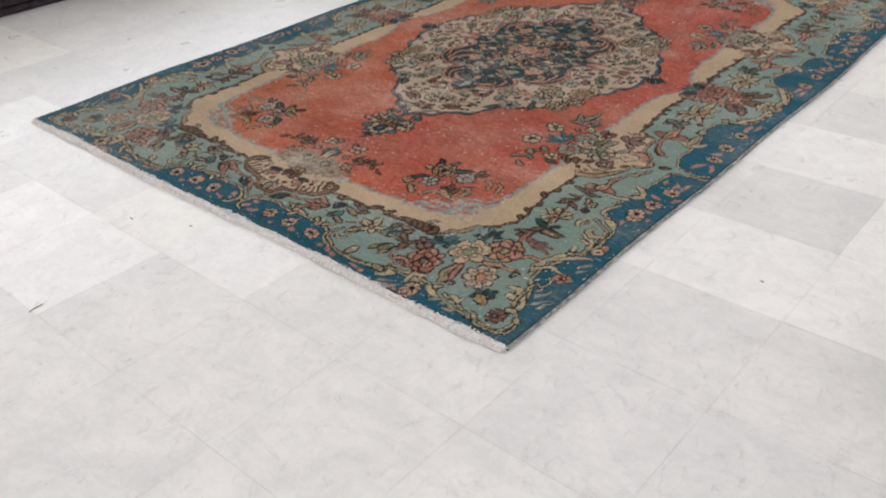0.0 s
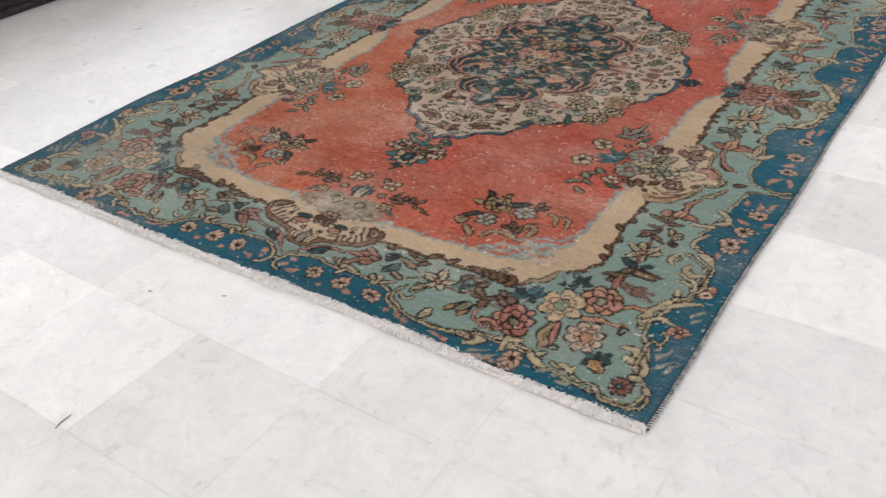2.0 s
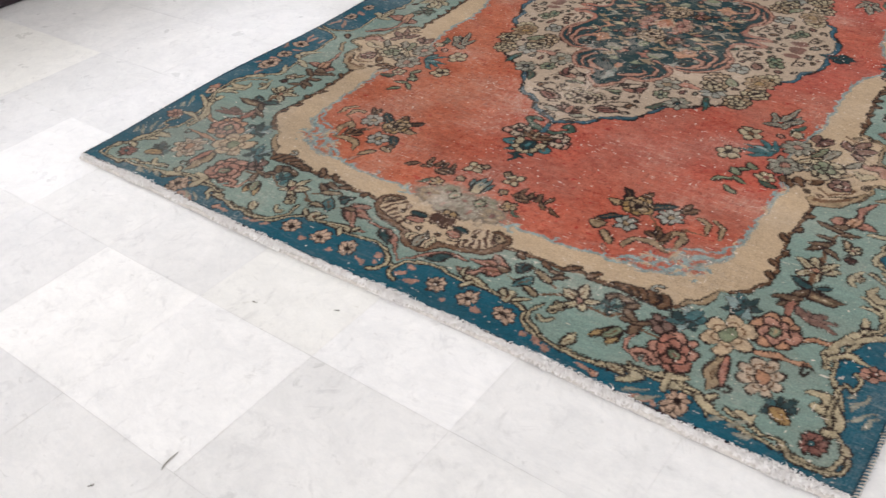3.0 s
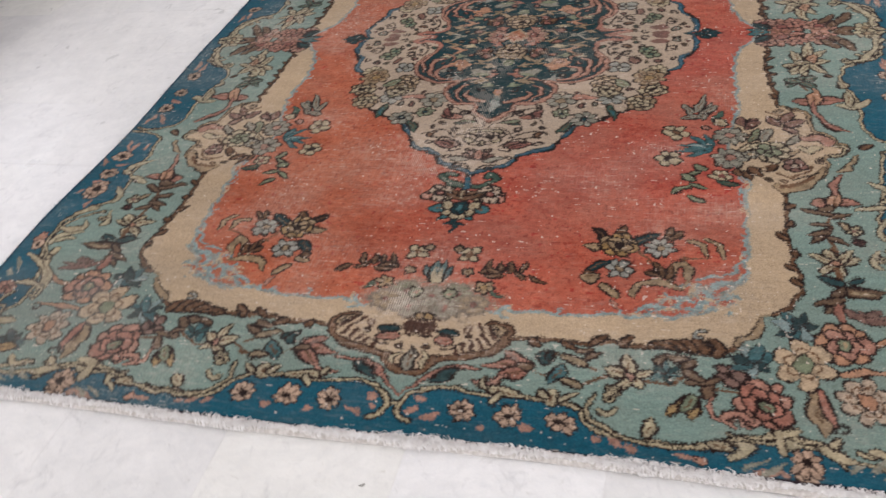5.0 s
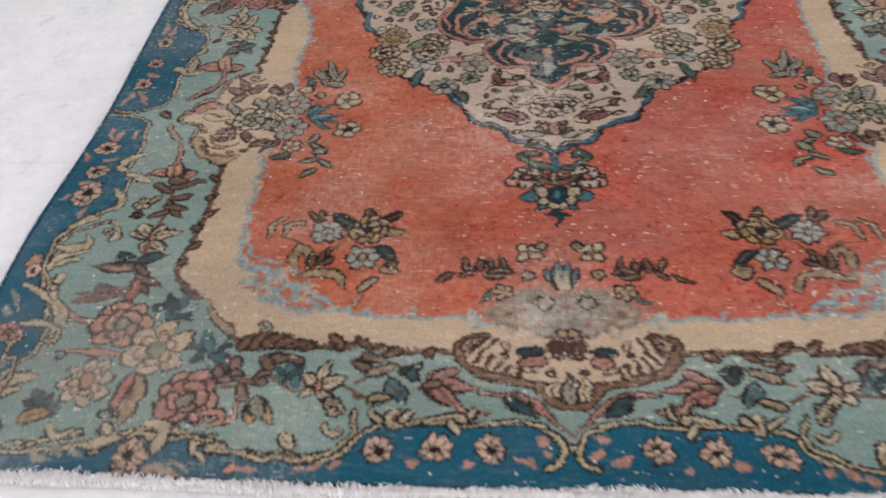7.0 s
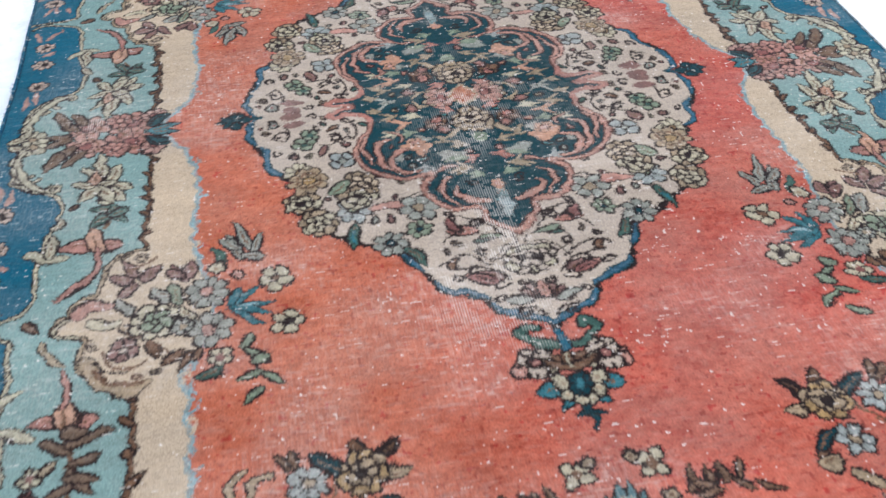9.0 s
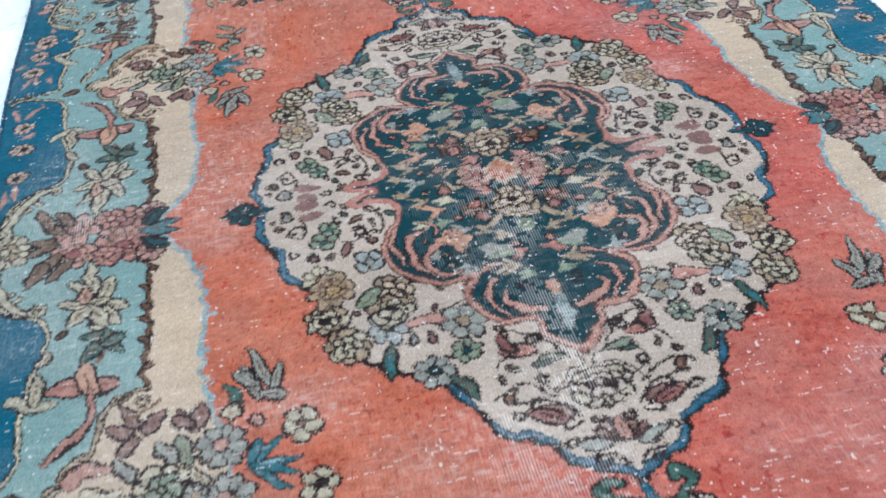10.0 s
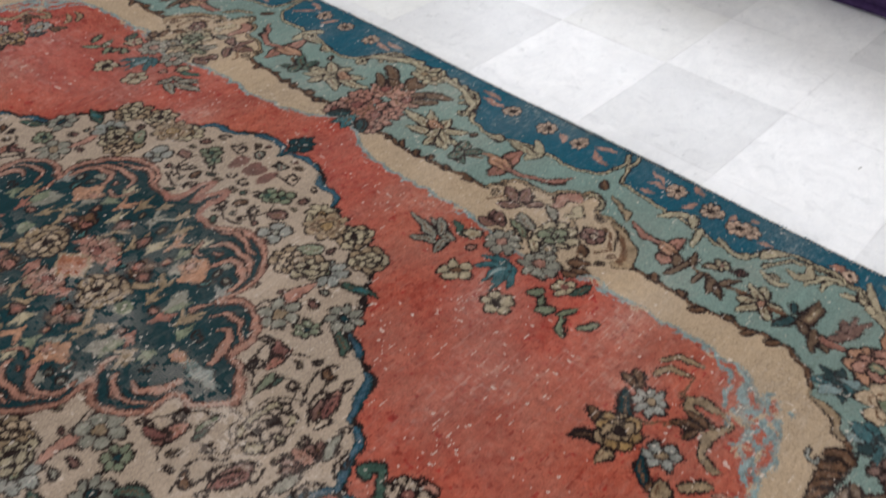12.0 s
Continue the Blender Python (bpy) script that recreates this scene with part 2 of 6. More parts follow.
RED, TEAL, BLUE, INK = rgb(166, 82, 68), rgb(117, 141, 138), rgb(20, 82, 104), rgb(8, 50, 58)
CREAM, IVORY = rgb(179, 158, 135), rgb(171, 154, 140)
DARK, BROWN, TAN = rgb(30, 18, 18), rgb(98, 70, 50), rgb(142, 122, 98)
PINK, ROSE, PEACH = rgb(160, 116, 104), rgb(120, 74, 69), rgb(166, 122, 98)
SKY, GREY, SAGE = rgb(122, 146, 152), rgb(130, 130, 122), rgb(112, 122, 102)
GOLD, GREEN, CYAN = rgb(146, 118, 78), rgb(56, 82, 74), rgb(42, 92, 102)
ASH, BONE, PLUM = rgb(136, 140, 138), rgb(164, 153, 130), rgb(116, 84, 78)
CORAL, BLUSH = rgb(150, 98, 86), rgb(176, 148, 132)


def patch(u0, u1, v0, v1):
    """The slices and coordinates of a part of the design."""
    i0, i1 = max(int(u0 / STEP), 0), min(int(u1 / STEP) + 2, NU)
    j0, j1 = max(int(v0 / STEP), 0), min(int(v1 / STEP) + 2, NV)
    if i0 >= i1 or j0 >= j1:
        return None
    u, v = np.meshgrid(np.arange(i0, i1) * STEP, np.arange(j0, j1) * STEP)
    return (slice(j0, j1), slice(i0, i1)), u, v


def curve(points, n=10, closed=False):
    """A smooth line through points."""
    p = np.array(points, float)
    k = len(p)
    get = (lambda i: p[i % k]) if closed else (lambda i: p[min(max(i, 0), k - 1)])
    out = []
    for i in range(k if closed else k - 1):
        a, b, c, d = get(i - 1), get(i), get(i + 1), get(i + 2)
        for s in np.arange(n) / n:
            out.append(0.5 * (2 * b + (c - a) * s + (2 * a - 5 * b + 4 * c - d) * s**2 + (3 * b - a - 3 * c + d) * s**3))
    if not closed:
        out.append(p[-1])
    return np.array(out)


def stroke(points, width, col, taper=False):
    p = np.asarray(points, float)
    n = len(p) - 1
    for i in range(n):
        w = width / 2
        if taper:
            w *= 0.25 + 0.75 * math.sin(math.pi * (0.12 + 0.86 * (i + 0.5) / n))
        (ax, ay), (bx, by) = p[i], p[i + 1]
        got = patch(min(ax, bx) - w, max(ax, bx) + w, min(ay, by) - w, max(ay, by) + w)
        if got is None:
            continue
        where, u, v = got
        dx, dy = bx - ax, by - ay
        s = np.clip(((u - ax) * dx + (v - ay) * dy) / (dx * dx + dy * dy + 1e-12), 0, 1)
        weave[where][(u - ax - s * dx) ** 2 + (v - ay - s * dy) ** 2 <= w * w] = col


def inside(points, u, v):
    p = np.asarray(points, float)
    hit = np.zeros(u.shape, bool)
    for (ax, ay), (bx, by) in zip(p, np.roll(p, -1, 0)):
        if ay != by:
            hit ^= ((ay > v) != (by > v)) & (u < (bx - ax) * (v - ay) / (by - ay) + ax)
    return hit


def area(points, col, edge=None, width=0.006):
    p = np.asarray(points, float)
    got = patch(p[:, 0].min(), p[:, 0].max(), p[:, 1].min(), p[:, 1].max())
    if got:
        where, u, v = got
        weave[where][inside(p, u, v)] = col
    if edge:
        stroke(np.vstack([p, p[:1]]), width, edge)


STYLE = {"long": 1.0, "wide": 1.0, "ground": (0, 0, 0), "mix": 0.0, "ink": DARK}


def style(long=1.0, wide=1.0, ground=(0, 0, 0), mix=0.0, ink=DARK):
    """How slender the motifs are and how far their dyes have faded towards the ground."""
    STYLE.update(long=long, wide=wide, ground=ground, mix=mix, ink=ink)


def faded(c):
    k = STYLE["mix"] if c != DARK else 0.0
    return tuple(a * (1 - k) + b * k for a, b in zip(c, STYLE["ground"]))


def flower(u0, v0, r, n=6, col=IVORY, eye=BROWN, turn=0.0, line=0.004, squash=1.0, depth=0.34):
    got = patch(u0 - r - 0.01, u0 + r + 0.01, v0 - r - 0.01, v0 + r + 0.01)
    if got is None:
        return
    where, u, v = got
    du, dv = u - u0, (v - v0) / squash
    rad, ang = np.hypot(du, dv), np.arctan2(dv, du) + turn
    col = faded(col)
    lobe = np.abs(np.cos(n * ang / 2))
    bound = r * (1 - depth + depth * np.sqrt(lobe))
    part = weave[where]
    part[rad < bound + line + 0.0016] = STYLE["ink"]
    part[rad < bound - 0.0005] = col
    part[(rad < bound) & (rad > 0.3 * r) & (lobe * rad < 0.0046) & (r > 0.014)] = STYLE["ink"]
    if r > 0.034:
        ring = 0.62 * bound
        part[(rad < ring + 0.0022) & (rad > ring - 0.0022) & (lobe > 0.35)] = BROWN
    part[rad < 0.36 * r] = STYLE["ink"] if r > 0.02 else eye
    part[rad < 0.36 * r - 0.003] = eye


def rose(u0, v0, r, col=TAN, heart=IVORY, turn=0.0):
    """A full-blown rose: two rings of rounded petals, each drawn with a dark line."""
    ink, col, heart = STYLE["ink"], faded(col), faded(heart)
    spin = random.Random(int(u0 * 9000 + v0 * 700))
    for ring, count, far, size in ((0, 8, 0.70, 0.36), (1, 5, 0.36, 0.30), (2, 1, 0.0, 0.20)):
        for k in range(count):
            a = turn + ring * 0.5 + 2 * math.pi * k / count + spin.uniform(-0.15, 0.15)
            pu, pv = u0 + far * r * math.cos(a), v0 + far * r * math.sin(a)
            pr = size * r * spin.uniform(0.85, 1.15)
            got = patch(pu - pr - 0.005, pu + pr + 0.005, pv - pr - 0.005, pv + pr + 0.005)
            if got is None:
                continue
            where, u, v = got
            rad = np.hypot(u - pu, v - pv)
            weave[where][rad < pr + 0.0028] = ink
            weave[where][rad < pr - 0.0016] = (col, heart, ink)[ring] if spin.random() < 0.75 else heart


def leaf(u0, v0, length, width, angle, col=SAGE, vein=None, line=0.004, bend=0.0):
    """A pointed leaf from its foot, angle in degrees, bending along its length."""
    a = radians(angle)
    n = 9
    line = line + 0.0013 if line > 0.002 else line
    length, width, col = length * STYLE["long"], width * STYLE["wide"], faded(col)
    pts = []
    for i in range(n + 1):
        s = i / n
        aa = a + bend * s
        pts.append((u0 + length * s * math.cos(aa), v0 + length * s * math.sin(aa)))
    for w, c in ((width + 2 * line, STYLE["ink"]), (width, col)):
        for i in range(n):
            s = (i + 0.5) / n
            ww = w * math.sin(math.pi * min(0.08 + 0.9 * s, 1) ** 0.85) + (0.002 if c == STYLE["ink"] else 0)
            stroke([pts[i], pts[i + 1]], max(ww, 0.002), c)
    if vein or (width > 0.0125 and line > 0.002):
        stroke(pts[1:-3], 0.003, vein or BROWN)


def twig(points, col=BROWN, width=0.006):
    stroke(curve(points), width, col)


def bud(u0, v0, r, angle, col=ROSE, cup=BROWN):
    """A tulip-like bud of three petals in a dark cup."""
    for side in (-38, 38, 0):
        leaf(u0, v0, r * 1.9, r * 0.8, angle + side, col, None, 0.004)
    leaf(u0, v0, r * 0.9, r * 0.7, angle, cup, None, 0.003)


def curl(u0, v0, r, angle, col=IVORY, width=0.007, hand=1, turns=1.35):
    """A scroll that winds inwards."""
    pts = []
    for i in range(25):
        s = i / 24
        a = radians(angle) + hand * s * turns * 2 * math.pi
        pts.append((u0 + r * (1 - 0.72 * s) * math.cos(a), v0 + r * (1 - 0.72 * s) * math.sin(a)))
    stroke(pts, width + 0.006, DARK)
    stroke(pts, width, col)


def plume(points, width, col=BONE):
    """A swelling acanthus leaf along a curve, edged dark."""
    p = curve(points, 8)
    width *= STYLE["wide"]
    stroke(p, width + 0.007, STYLE["ink"], True)
    stroke(p, width, faded(col), True)


def acanthus(points, width, col=BONE, side=1):
    """A leaf that runs along a curve and throws pointed lobes off one flank."""
    p = curve(points, 6)
    n = len(p)
    for k in range(1, n - 1, 3):
        t = math.degrees(math.atan2(*(p[k + 1] - p[k - 1])[::-1]))
        leaf(p[k][0], p[k][1], width * 1.5 * math.sin(math.pi * (0.2 + 0.7 * k / n)), width * 0.55, t + side * 48, col, None, 0.003, -side * 0.5)
    plume(points, width * 0.6, col)


def branch(points, cols, rng, size=0.022, every=0.016, width=0.005):
    """A thin wandering stem with small leaflets on both sides."""
    p = curve(points, 8)
    stroke(p, width, STYLE["ink"])
    d, side = 0.0, 1
    for k in range(1, len(p)):
        d += float(np.linalg.norm(p[k] - p[k - 1]))
        if d >= every * 1.25:
            d, side = rng.uniform(-0.4, 0.3) * every, -side
            t = math.degrees(math.atan2(*(p[k] - p[k - 1])[::-1]))
            leaf(p[k][0], p[k][1], size * rng.uniform(0.7, 1.35), size * rng.uniform(0.30, 0.46), t + side * rng.uniform(30, 75), rng.choice(cols), None, 0.0028, side * 0.3)


def scroll(points, width=0.009, col=CREAM):
    p = curve(points, 8)
    stroke(p, width + 0.007, DARK)
    stroke(p, width, col)


def fringe_leaves(points, every, size, col, spread=55, rng=None):
    """Leaflets that stand off a contour."""
    p = curve(points, 6)
    d = 0.0
    for i in range(1, len(p)):
        step = np.linalg.norm(p[i] - p[i - 1])
        d += step
        if d > every and step > 0:
            d = rng.uniform(-0.3, 0.2) * every
            t = math.degrees(math.atan2(*(p[i] - p[i - 1])[::-1]))
            side = rng.choice((-1, 1))
            leaf(p[i][0], p[i][1], size * rng.uniform(0.7, 1.2), size * 0.42, t + side * spread, col, None, 0.003)


def jagged(points, amp, rng, n=7):
    p = curve(points, n)
    t = np.gradient(p, axis=0)
    t /= np.linalg.norm(t, axis=1, keepdims=True) + 1e-9
    off = np.array([rng.uniform(-1, 1) for _ in p])
    return p + np.stack([-t[:, 1], t[:, 0]], 1) * off[:, None] * amp


def is_free(u0, v0, r, ground):
    """Whether the design still shows its bare ground round a place."""
    i0, i1, j0, j1 = int((u0 - r) / STEP), int((u0 + r) / STEP), int((v0 - r) / STEP), int((v0 + r) / STEP)
    if i0 < 0 or j0 < 0 or i1 >= NU or j1 >= NV:
        return False
    return bool((np.abs(weave[j0:j1:2, i0:i1:2] - np.array(ground, np.float32)).max(-1) < 1e-4).all())


def strew(ground, box4, tries, size, kinds, cols, rng):
    """Small motifs wherever the ground is still bare."""
    u0, u1, v0, v1 = box4
    for _ in range(tries):
        u, v, r = rng.uniform(u0, u1), rng.uniform(v0, v1), size * rng.uniform(0.8, 1.25)
        if not is_free(u, v, r, ground):
            continue
        kind, a, c = rng.choice(kinds), rng.uniform(0, 360), rng.choice(cols)
        if kind == "leaf":
            leaf(u - r * 0.8 * math.cos(radians(a)), v - r * 0.8 * math.sin(radians(a)), r * 1.6, r * 0.55, a, c, None, 0.0035, rng.uniform(-0.6, 0.6))
        elif kind == "flower":
            flower(u, v, r * 0.8, rng.choice((5, 6, 7)), c, rng.choice((ROSE, BROWN, GOLD)), rng.uniform(0, 2), 0.0035)
        elif kind == "curl":
            curl(u, v, r * 0.75, a, c, 0.001, rng.choice((-1, 1)), 1.0)
        elif kind == "bud":
            bud(u - r * 0.7 * math.cos(radians(a)), v - r * 0.7 * math.sin(radians(a)), r * 0.7, a, c)
        elif kind == "twig":
            b = radians(a)
            stroke([(u - r * math.cos(b), v - r * math.sin(b)), (u + r * 0.6 * math.cos(b), v + r * 0.6 * math.sin(b))], 0.005, DARK)
            for k in (-0.5, 0.0, 0.5):
                for side in (-50, 50):
                    leaf(u + k * r * math.cos(b), v + k * r * math.sin(b), r * 0.6, r * 0.24, a + side, c, None, 0.003)


rng = random.Random(11)

# grounds
weave[:] = BLUE
FIELD_EDGE = [(0.0, 0.205), (0.14, 0.208), (0.23, 0.212), (0.31, 0.216), (0.395, 0.213), (0.436, 0.209), (0.460, 0.216), (0.478, 0.233), (0.500, 0.258), (0.514, 0.276), (0.516, 0.294), (0.540, 0.304),
              (0.562, 0.316), (0.582, 0.338), (0.594, 0.362), (0.593, 0.41), (0.588, 0.46), (0.584, 0.52), (0.586, 0.58), (0.590, 0.637)]
BAND_EDGE = [(0.592, 0.93), (0.590, 0.99), (0.585, 1.05), (0.582, 1.11), (0.588, 1.18), (0.596, 1.24), (0.575, 1.275)]
# pale sea-green border between the blue lobes and the cream band
BORDER = [(0.0, 0.062), (0.010, 0.070), (0.022, 0.083), (0.040, 0.093), (0.075, 0.098), (0.12, 0.094), (0.185, 0.093), (0.235, 0.092), (0.264, 0.082), (0.273, 0.064), (0.286, 0.048), (0.322, 0.036),
          (0.37, 0.041), (0.43, 0.044), (0.462, 0.050), (0.50, 0.064), (0.54, 0.066), (0.62, 0.048), (0.70, 0.032), (0.775, 0.028), (0.812, 0.030), (0.822, 0.060), (0.800, 0.10), (0.786, 0.16), (0.756, 0.20),
          (0.762, 0.26), (0.792, 0.325), (0.806, 0.37), (0.810, 0.42), (0.797, 0.455), (0.770, 0.487), (0.748, 0.505), (0.740, 0.53), (0.744, 0.57), (0.754, 0.62), (0.756, 0.67), (0.764, 0.73), (0.772, 0.766),
          (0.830, 0.786), (0.770, 0.806), (0.749, 0.832), (0.744, 0.87), (0.746, 0.92), (0.742, 0.97), (0.729, 1.014), (0.726, 1.061), (0.741, 1.103), (0.787, 1.126), (0.815, 1.16), (0.812, 1.22), (0.828, 1.275)]
outer = curve(BORDER, 5)
area(np.vstack([outer, [(-0.01, 1.4), (-0.01, 0.06)]]), TEAL)
stroke(outer, 0.010, DARK)
stroke(outer, 0.0045, BONE)
# outline of the bouquet that rides on the cream band at each side
CART = [(0.590, 0.637), (0.609, 0.640), (0.641, 0.663), (0.662, 0.689), (0.669, 0.725), (0.666, 0.743), (0.680, 0.749), (0.700, 0.755), (0.711, 0.773), (0.704, 0.790), (0.688, 0.792), (0.687, 0.812),
        (0.674, 0.828), (0.655, 0.836), (0.650, 0.868), (0.645, 0.899), (0.625, 0.920), (0.592, 0.932)]
# cream band with its brown contour, and the red field inside it
band = np.vstack([curve(FIELD_EDGE, 6), curve(CART, 5), curve(BAND_EDGE, 6)])
area(np.vstack([band, [(-0.01, 1.4), (-0.01, 0.205)]]), CREAM)
stroke(jagged(FIELD_EDGE[:8], 0.002, rng, 6), 0.010, DARK)
stroke(curve(FIELD_EDGE[:8], 6), 0.006, BROWN)
stroke(curve(FIELD_EDGE[7:12], 6), 0.005, TAN)
for run in (FIELD_EDGE[11:], BAND_EDGE[:6]):
    stroke(jagged(run, 0.002, rng, 6), 0.010, DARK)
    stroke(curve(run, 6), 0.005, BROWN)
stroke(curve(CART, 5), 0.011, DARK)
stroke(curve(CART, 5), 0.005, TAN)
INNER = [(0.0, 0.262), (0.11, 0.262), (0.13, 0.272), (0.24, 0.272), (0.324, 0.279), (0.360, 0.281), (0.410, 0.288), (0.440, 0.300), (0.462, 0.330), (0.482, 0.360), (0.502, 0.378), (0.510, 0.41), (0.516, 0.45), (0.515, 0.50),
         (0.519, 0.55), (0.521, 0.61), (0.526, 0.66), (0.500, 0.70), (0.490, 0.78), (0.500, 0.86), (0.512, 0.90), (0.515, 0.97), (0.512, 1.06), (0.522, 1.16), (0.545, 1.21), (0.580, 1.275)]
inner = jagged(INNER, 0.0028, rng, 7)
area(np.vstack([inner, [(-0.01, 1.4), (-0.01, 0.262)]]), RED)
stroke(inner, 0.007, SKY)
stroke(jagged(INNER, 0.004, rng, 7), 0.003, ASH)
# wisps of sky blue and cream licking from the band into the red
for k in range(70):
    i = rng.randrange(8, len(inner) - 6)
    (u0, v0), t = inner[i], inner[i + 2] - inner[i - 2]
    t = t / (np.linalg.norm(t) + 1e-9)
    n = np.array((-t[1], t[0])) * rng.choice((1, 1, 0.6, -0.6))
    ln = rng.uniform(0.008, 0.020)
    a = np.array((u0, v0))
    stroke(curve([a, a + n * ln * 0.6 + t * ln * 0.4, a + n * ln * 0.8 + t * ln * rng.uniform(-0.6, 1.4)], 5), rng.uniform(0.003, 0.006), rng.choice((SKY, SKY, ASH, CREAM)), True)
# the curling blue wave in each corner of the field
for pts, w, c in (([(0.335, 0.290), (0.355, 0.305), (0.385, 0.300), (0.400, 0.322), (0.385, 0.332)], 0.010, SKY), ([(0.385, 0.300), (0.42, 0.306), (0.445, 0.330), (0.438, 0.352), (0.420, 0.350)], 0.011, SKY),
                  ([(0.40, 0.322), (0.418, 0.335), (0.428, 0.355)], 0.008, ASH), ([(0.445, 0.345), (0.462, 0.366), (0.488, 0.372), (0.502, 0.395)], 0.012, SKY), ([(0.455, 0.335), (0.478, 0.352), (0.496, 0.372)], 0.008, ASH),
                  ([(0.430, 0.372), (0.452, 0.384), (0.470, 0.382)], 0.008, SKY), ([(0.365, 0.318), (0.380, 0.320), (0.384, 0.310)], 0.006, CREAM), ([(0.470, 0.390), (0.488, 0.400), (0.505, 0.425)], 0.007, SKY)):
    stroke(curve(pts, 6), w, c, True)
for k in range(34):
    u0, v0 = 0.425 + rng.uniform(-0.06, 0.055), 0.322 + rng.uniform(-0.025, 0.04)
    a, b = rng.uniform(-0.02, 0.03), rng.uniform(-0.008, 0.022)
    stroke(curve([(u0, v0), (u0 + a * 0.6, v0 + b), (u0 + a, v0 + b * 0.4)], 5), rng.uniform(0.004, 0.008), rng.choice((SKY, SKY, ASH, CREAM, RED)), True)
# brown branch with leaflets along the cream band
fringe_leaves(FIELD_EDGE[1:6], 0.034, 0.024, BROWN, 40, rng)
fringe_leaves(FIELD_EDGE[13:], 0.034, 0.020, BROWN, 45, rng)
fringe_leaves(BAND_EDGE[:6], 0.034, 0.017, BROWN, 50, rng)
for k in range(5):
    leaf(0.388 + 0.016 * k, 0.214 - 0.001 * k, 0.030, 0.012, 120 - 14 * k, BROWN, None, 0.003, 0.8)
plume([(0.478, 0.236), (0.505, 0.262), (0.520, 0.290)], 0.012, TAN)
curl(0.430, 0.246, 0.014, 60, ASH, 0.004, 1, 0.7)
# end cartouche, its scroll thick and brown
ENDC = [(0.112, 0.238), (0.133, 0.234), (0.143, 0.217), (0.141, 0.198), (0.130, 0.184), (0.116, 0.173), (0.093, 0.164), (0.071, 0.159), (0.050, 0.156), (0.037, 0.155), (0.034, 0.145), (0.028, 0.133), (0.016, 0.124), (0.0, 0.120)]
area(np.vstack([curve(ENDC, 6), [(-0.01, 0.12), (-0.01, 0.262), (0.10, 0.262)]]), CREAM)
stroke(curve(ENDC, 6), 0.018, rgb(48, 30, 24))
stroke(curve(ENDC, 6), 0.010, BROWN)

# worn grey patch where the band meets the field
where, u, v = patch(0, 0.125, 0.232, 0.335)
far = (u / 0.125) ** 2 + ((v - 0.283) / 0.052) ** 2 + 0.3 * np.sin(u * 160) * np.sin(v * 140)
weave[where][np.random.default_rng(5).random(u.shape) < 1.15 - far] = rgb(130, 120, 108)
style(1, 1, rgb(130, 120, 108), 0.35, rgb(108, 98, 90))
for k, (u0, v0) in enumerate(((0.045, 0.300), (0.030, 0.262), (0.075, 0.275), (0.0, 0.29))):
    flower(u0, v0, 0.023, 6, (SAGE, GREY, TAN, GREY)[k], ROSE, 0.4 * k)
style(1, 1, rgb(130, 120, 108), 0.08)
# spray over the end cartouche
leaf(0.005, 0.325, 0.048, 0.0124, 66, CYAN, None, 0.0022, 0.0)
leaf(0.005, 0.325, 0.051, 0.0124, 86, CYAN, None, 0.0022, 0.0)
leaf(0.005, 0.328, 0.058, 0.0124, 87, CYAN, None, 0.0022, 0.0)
leaf(0.005, 0.323, 0.039, 0.0121, 89, BONE, None, -0.001, 0.0)
flower(0.047, 0.404, 0.0197, 4, BONE, BROWN, 0.8, 0.0028, depth=0.5)
flower(0.027, 0.419, 0.0072, 4, TAN, BROWN, 0.2, 0.0028, depth=0.42)
flower(0.053, 0.353, 0.0086, 5, TAN, BROWN, 0.2, 0.0028, depth=0.42)
flower(0.086, 0.321, 0.0151, 5, TAN, GOLD, 0.1, 0.0028, depth=0.5)
flower(0.029, 0.299, 0.0128, 6, SAGE, PINK, 0.2, 0.0015, depth=0.3)
leaf(0.101, 0.313, 0.024, 0.0070, -38, GREEN, None, 0.001, 0.0)
stroke(curve([(0.072, 0.355), (0.103, 0.357), (0.137, 0.361), (0.166, 0.347)], 6), 0.0028, DARK)
leaf(0.139, 0.364, 0.032, 0.0060, 57, BROWN, None, 0.0028, 0.3)
leaf(0.130, 0.364, 0.027, 0.0060, -57, BROWN, None, 0.0028, 0.3)
leaf(0.120, 0.362, 0.028, 0.0060, 67, BROWN, None, 0.0028, 0.3)
leaf(0.101, 0.357, 0.033, 0.0060, 59, BROWN, None, 0.0028, 0.3)
leaf(0.078, 0.357, 0.038, 0.0060, 56, BROWN, None, 0.0028, 0.3)
leaf(0.088, 0.354, 0.027, 0.0060, -24, BROWN, None, 0.0028, 0.3)
leaf(0.159, 0.356, 0.032, 0.0060, -50, BROWN, None, 0.0028, 0.3)
leaf(0.105, 0.357, 0.026, 0.0054, 134, BROWN, None, 0.0028, 0.3)
style()
# end cartouche: teeth along the brown scroll, oval buds, filigree and a small urn
stroke(curve([(0.128, 0.205), (0.116, 0.226)], 6), 0.0081, rgb(66, 42, 34))
stroke(curve([(0.119, 0.193), (0.108, 0.213)], 6), 0.0083, rgb(66, 42, 34))
stroke(curve([(0.108, 0.184), (0.098, 0.201)], 6), 0.0081, rgb(66, 42, 34))
stroke(curve([(0.095, 0.178), (0.087, 0.193)], 6), 0.0081, rgb(66, 42, 34))
stroke(curve([(0.082, 0.172), (0.077, 0.187)], 6), 0.0070, rgb(66, 42, 34))
stroke(curve([(0.068, 0.170), (0.064, 0.183)], 6), 0.0081, rgb(66, 42, 34))
stroke(curve([(0.105, 0.221), (0.094, 0.233)], 6), 0.0081, rgb(66, 42, 34))
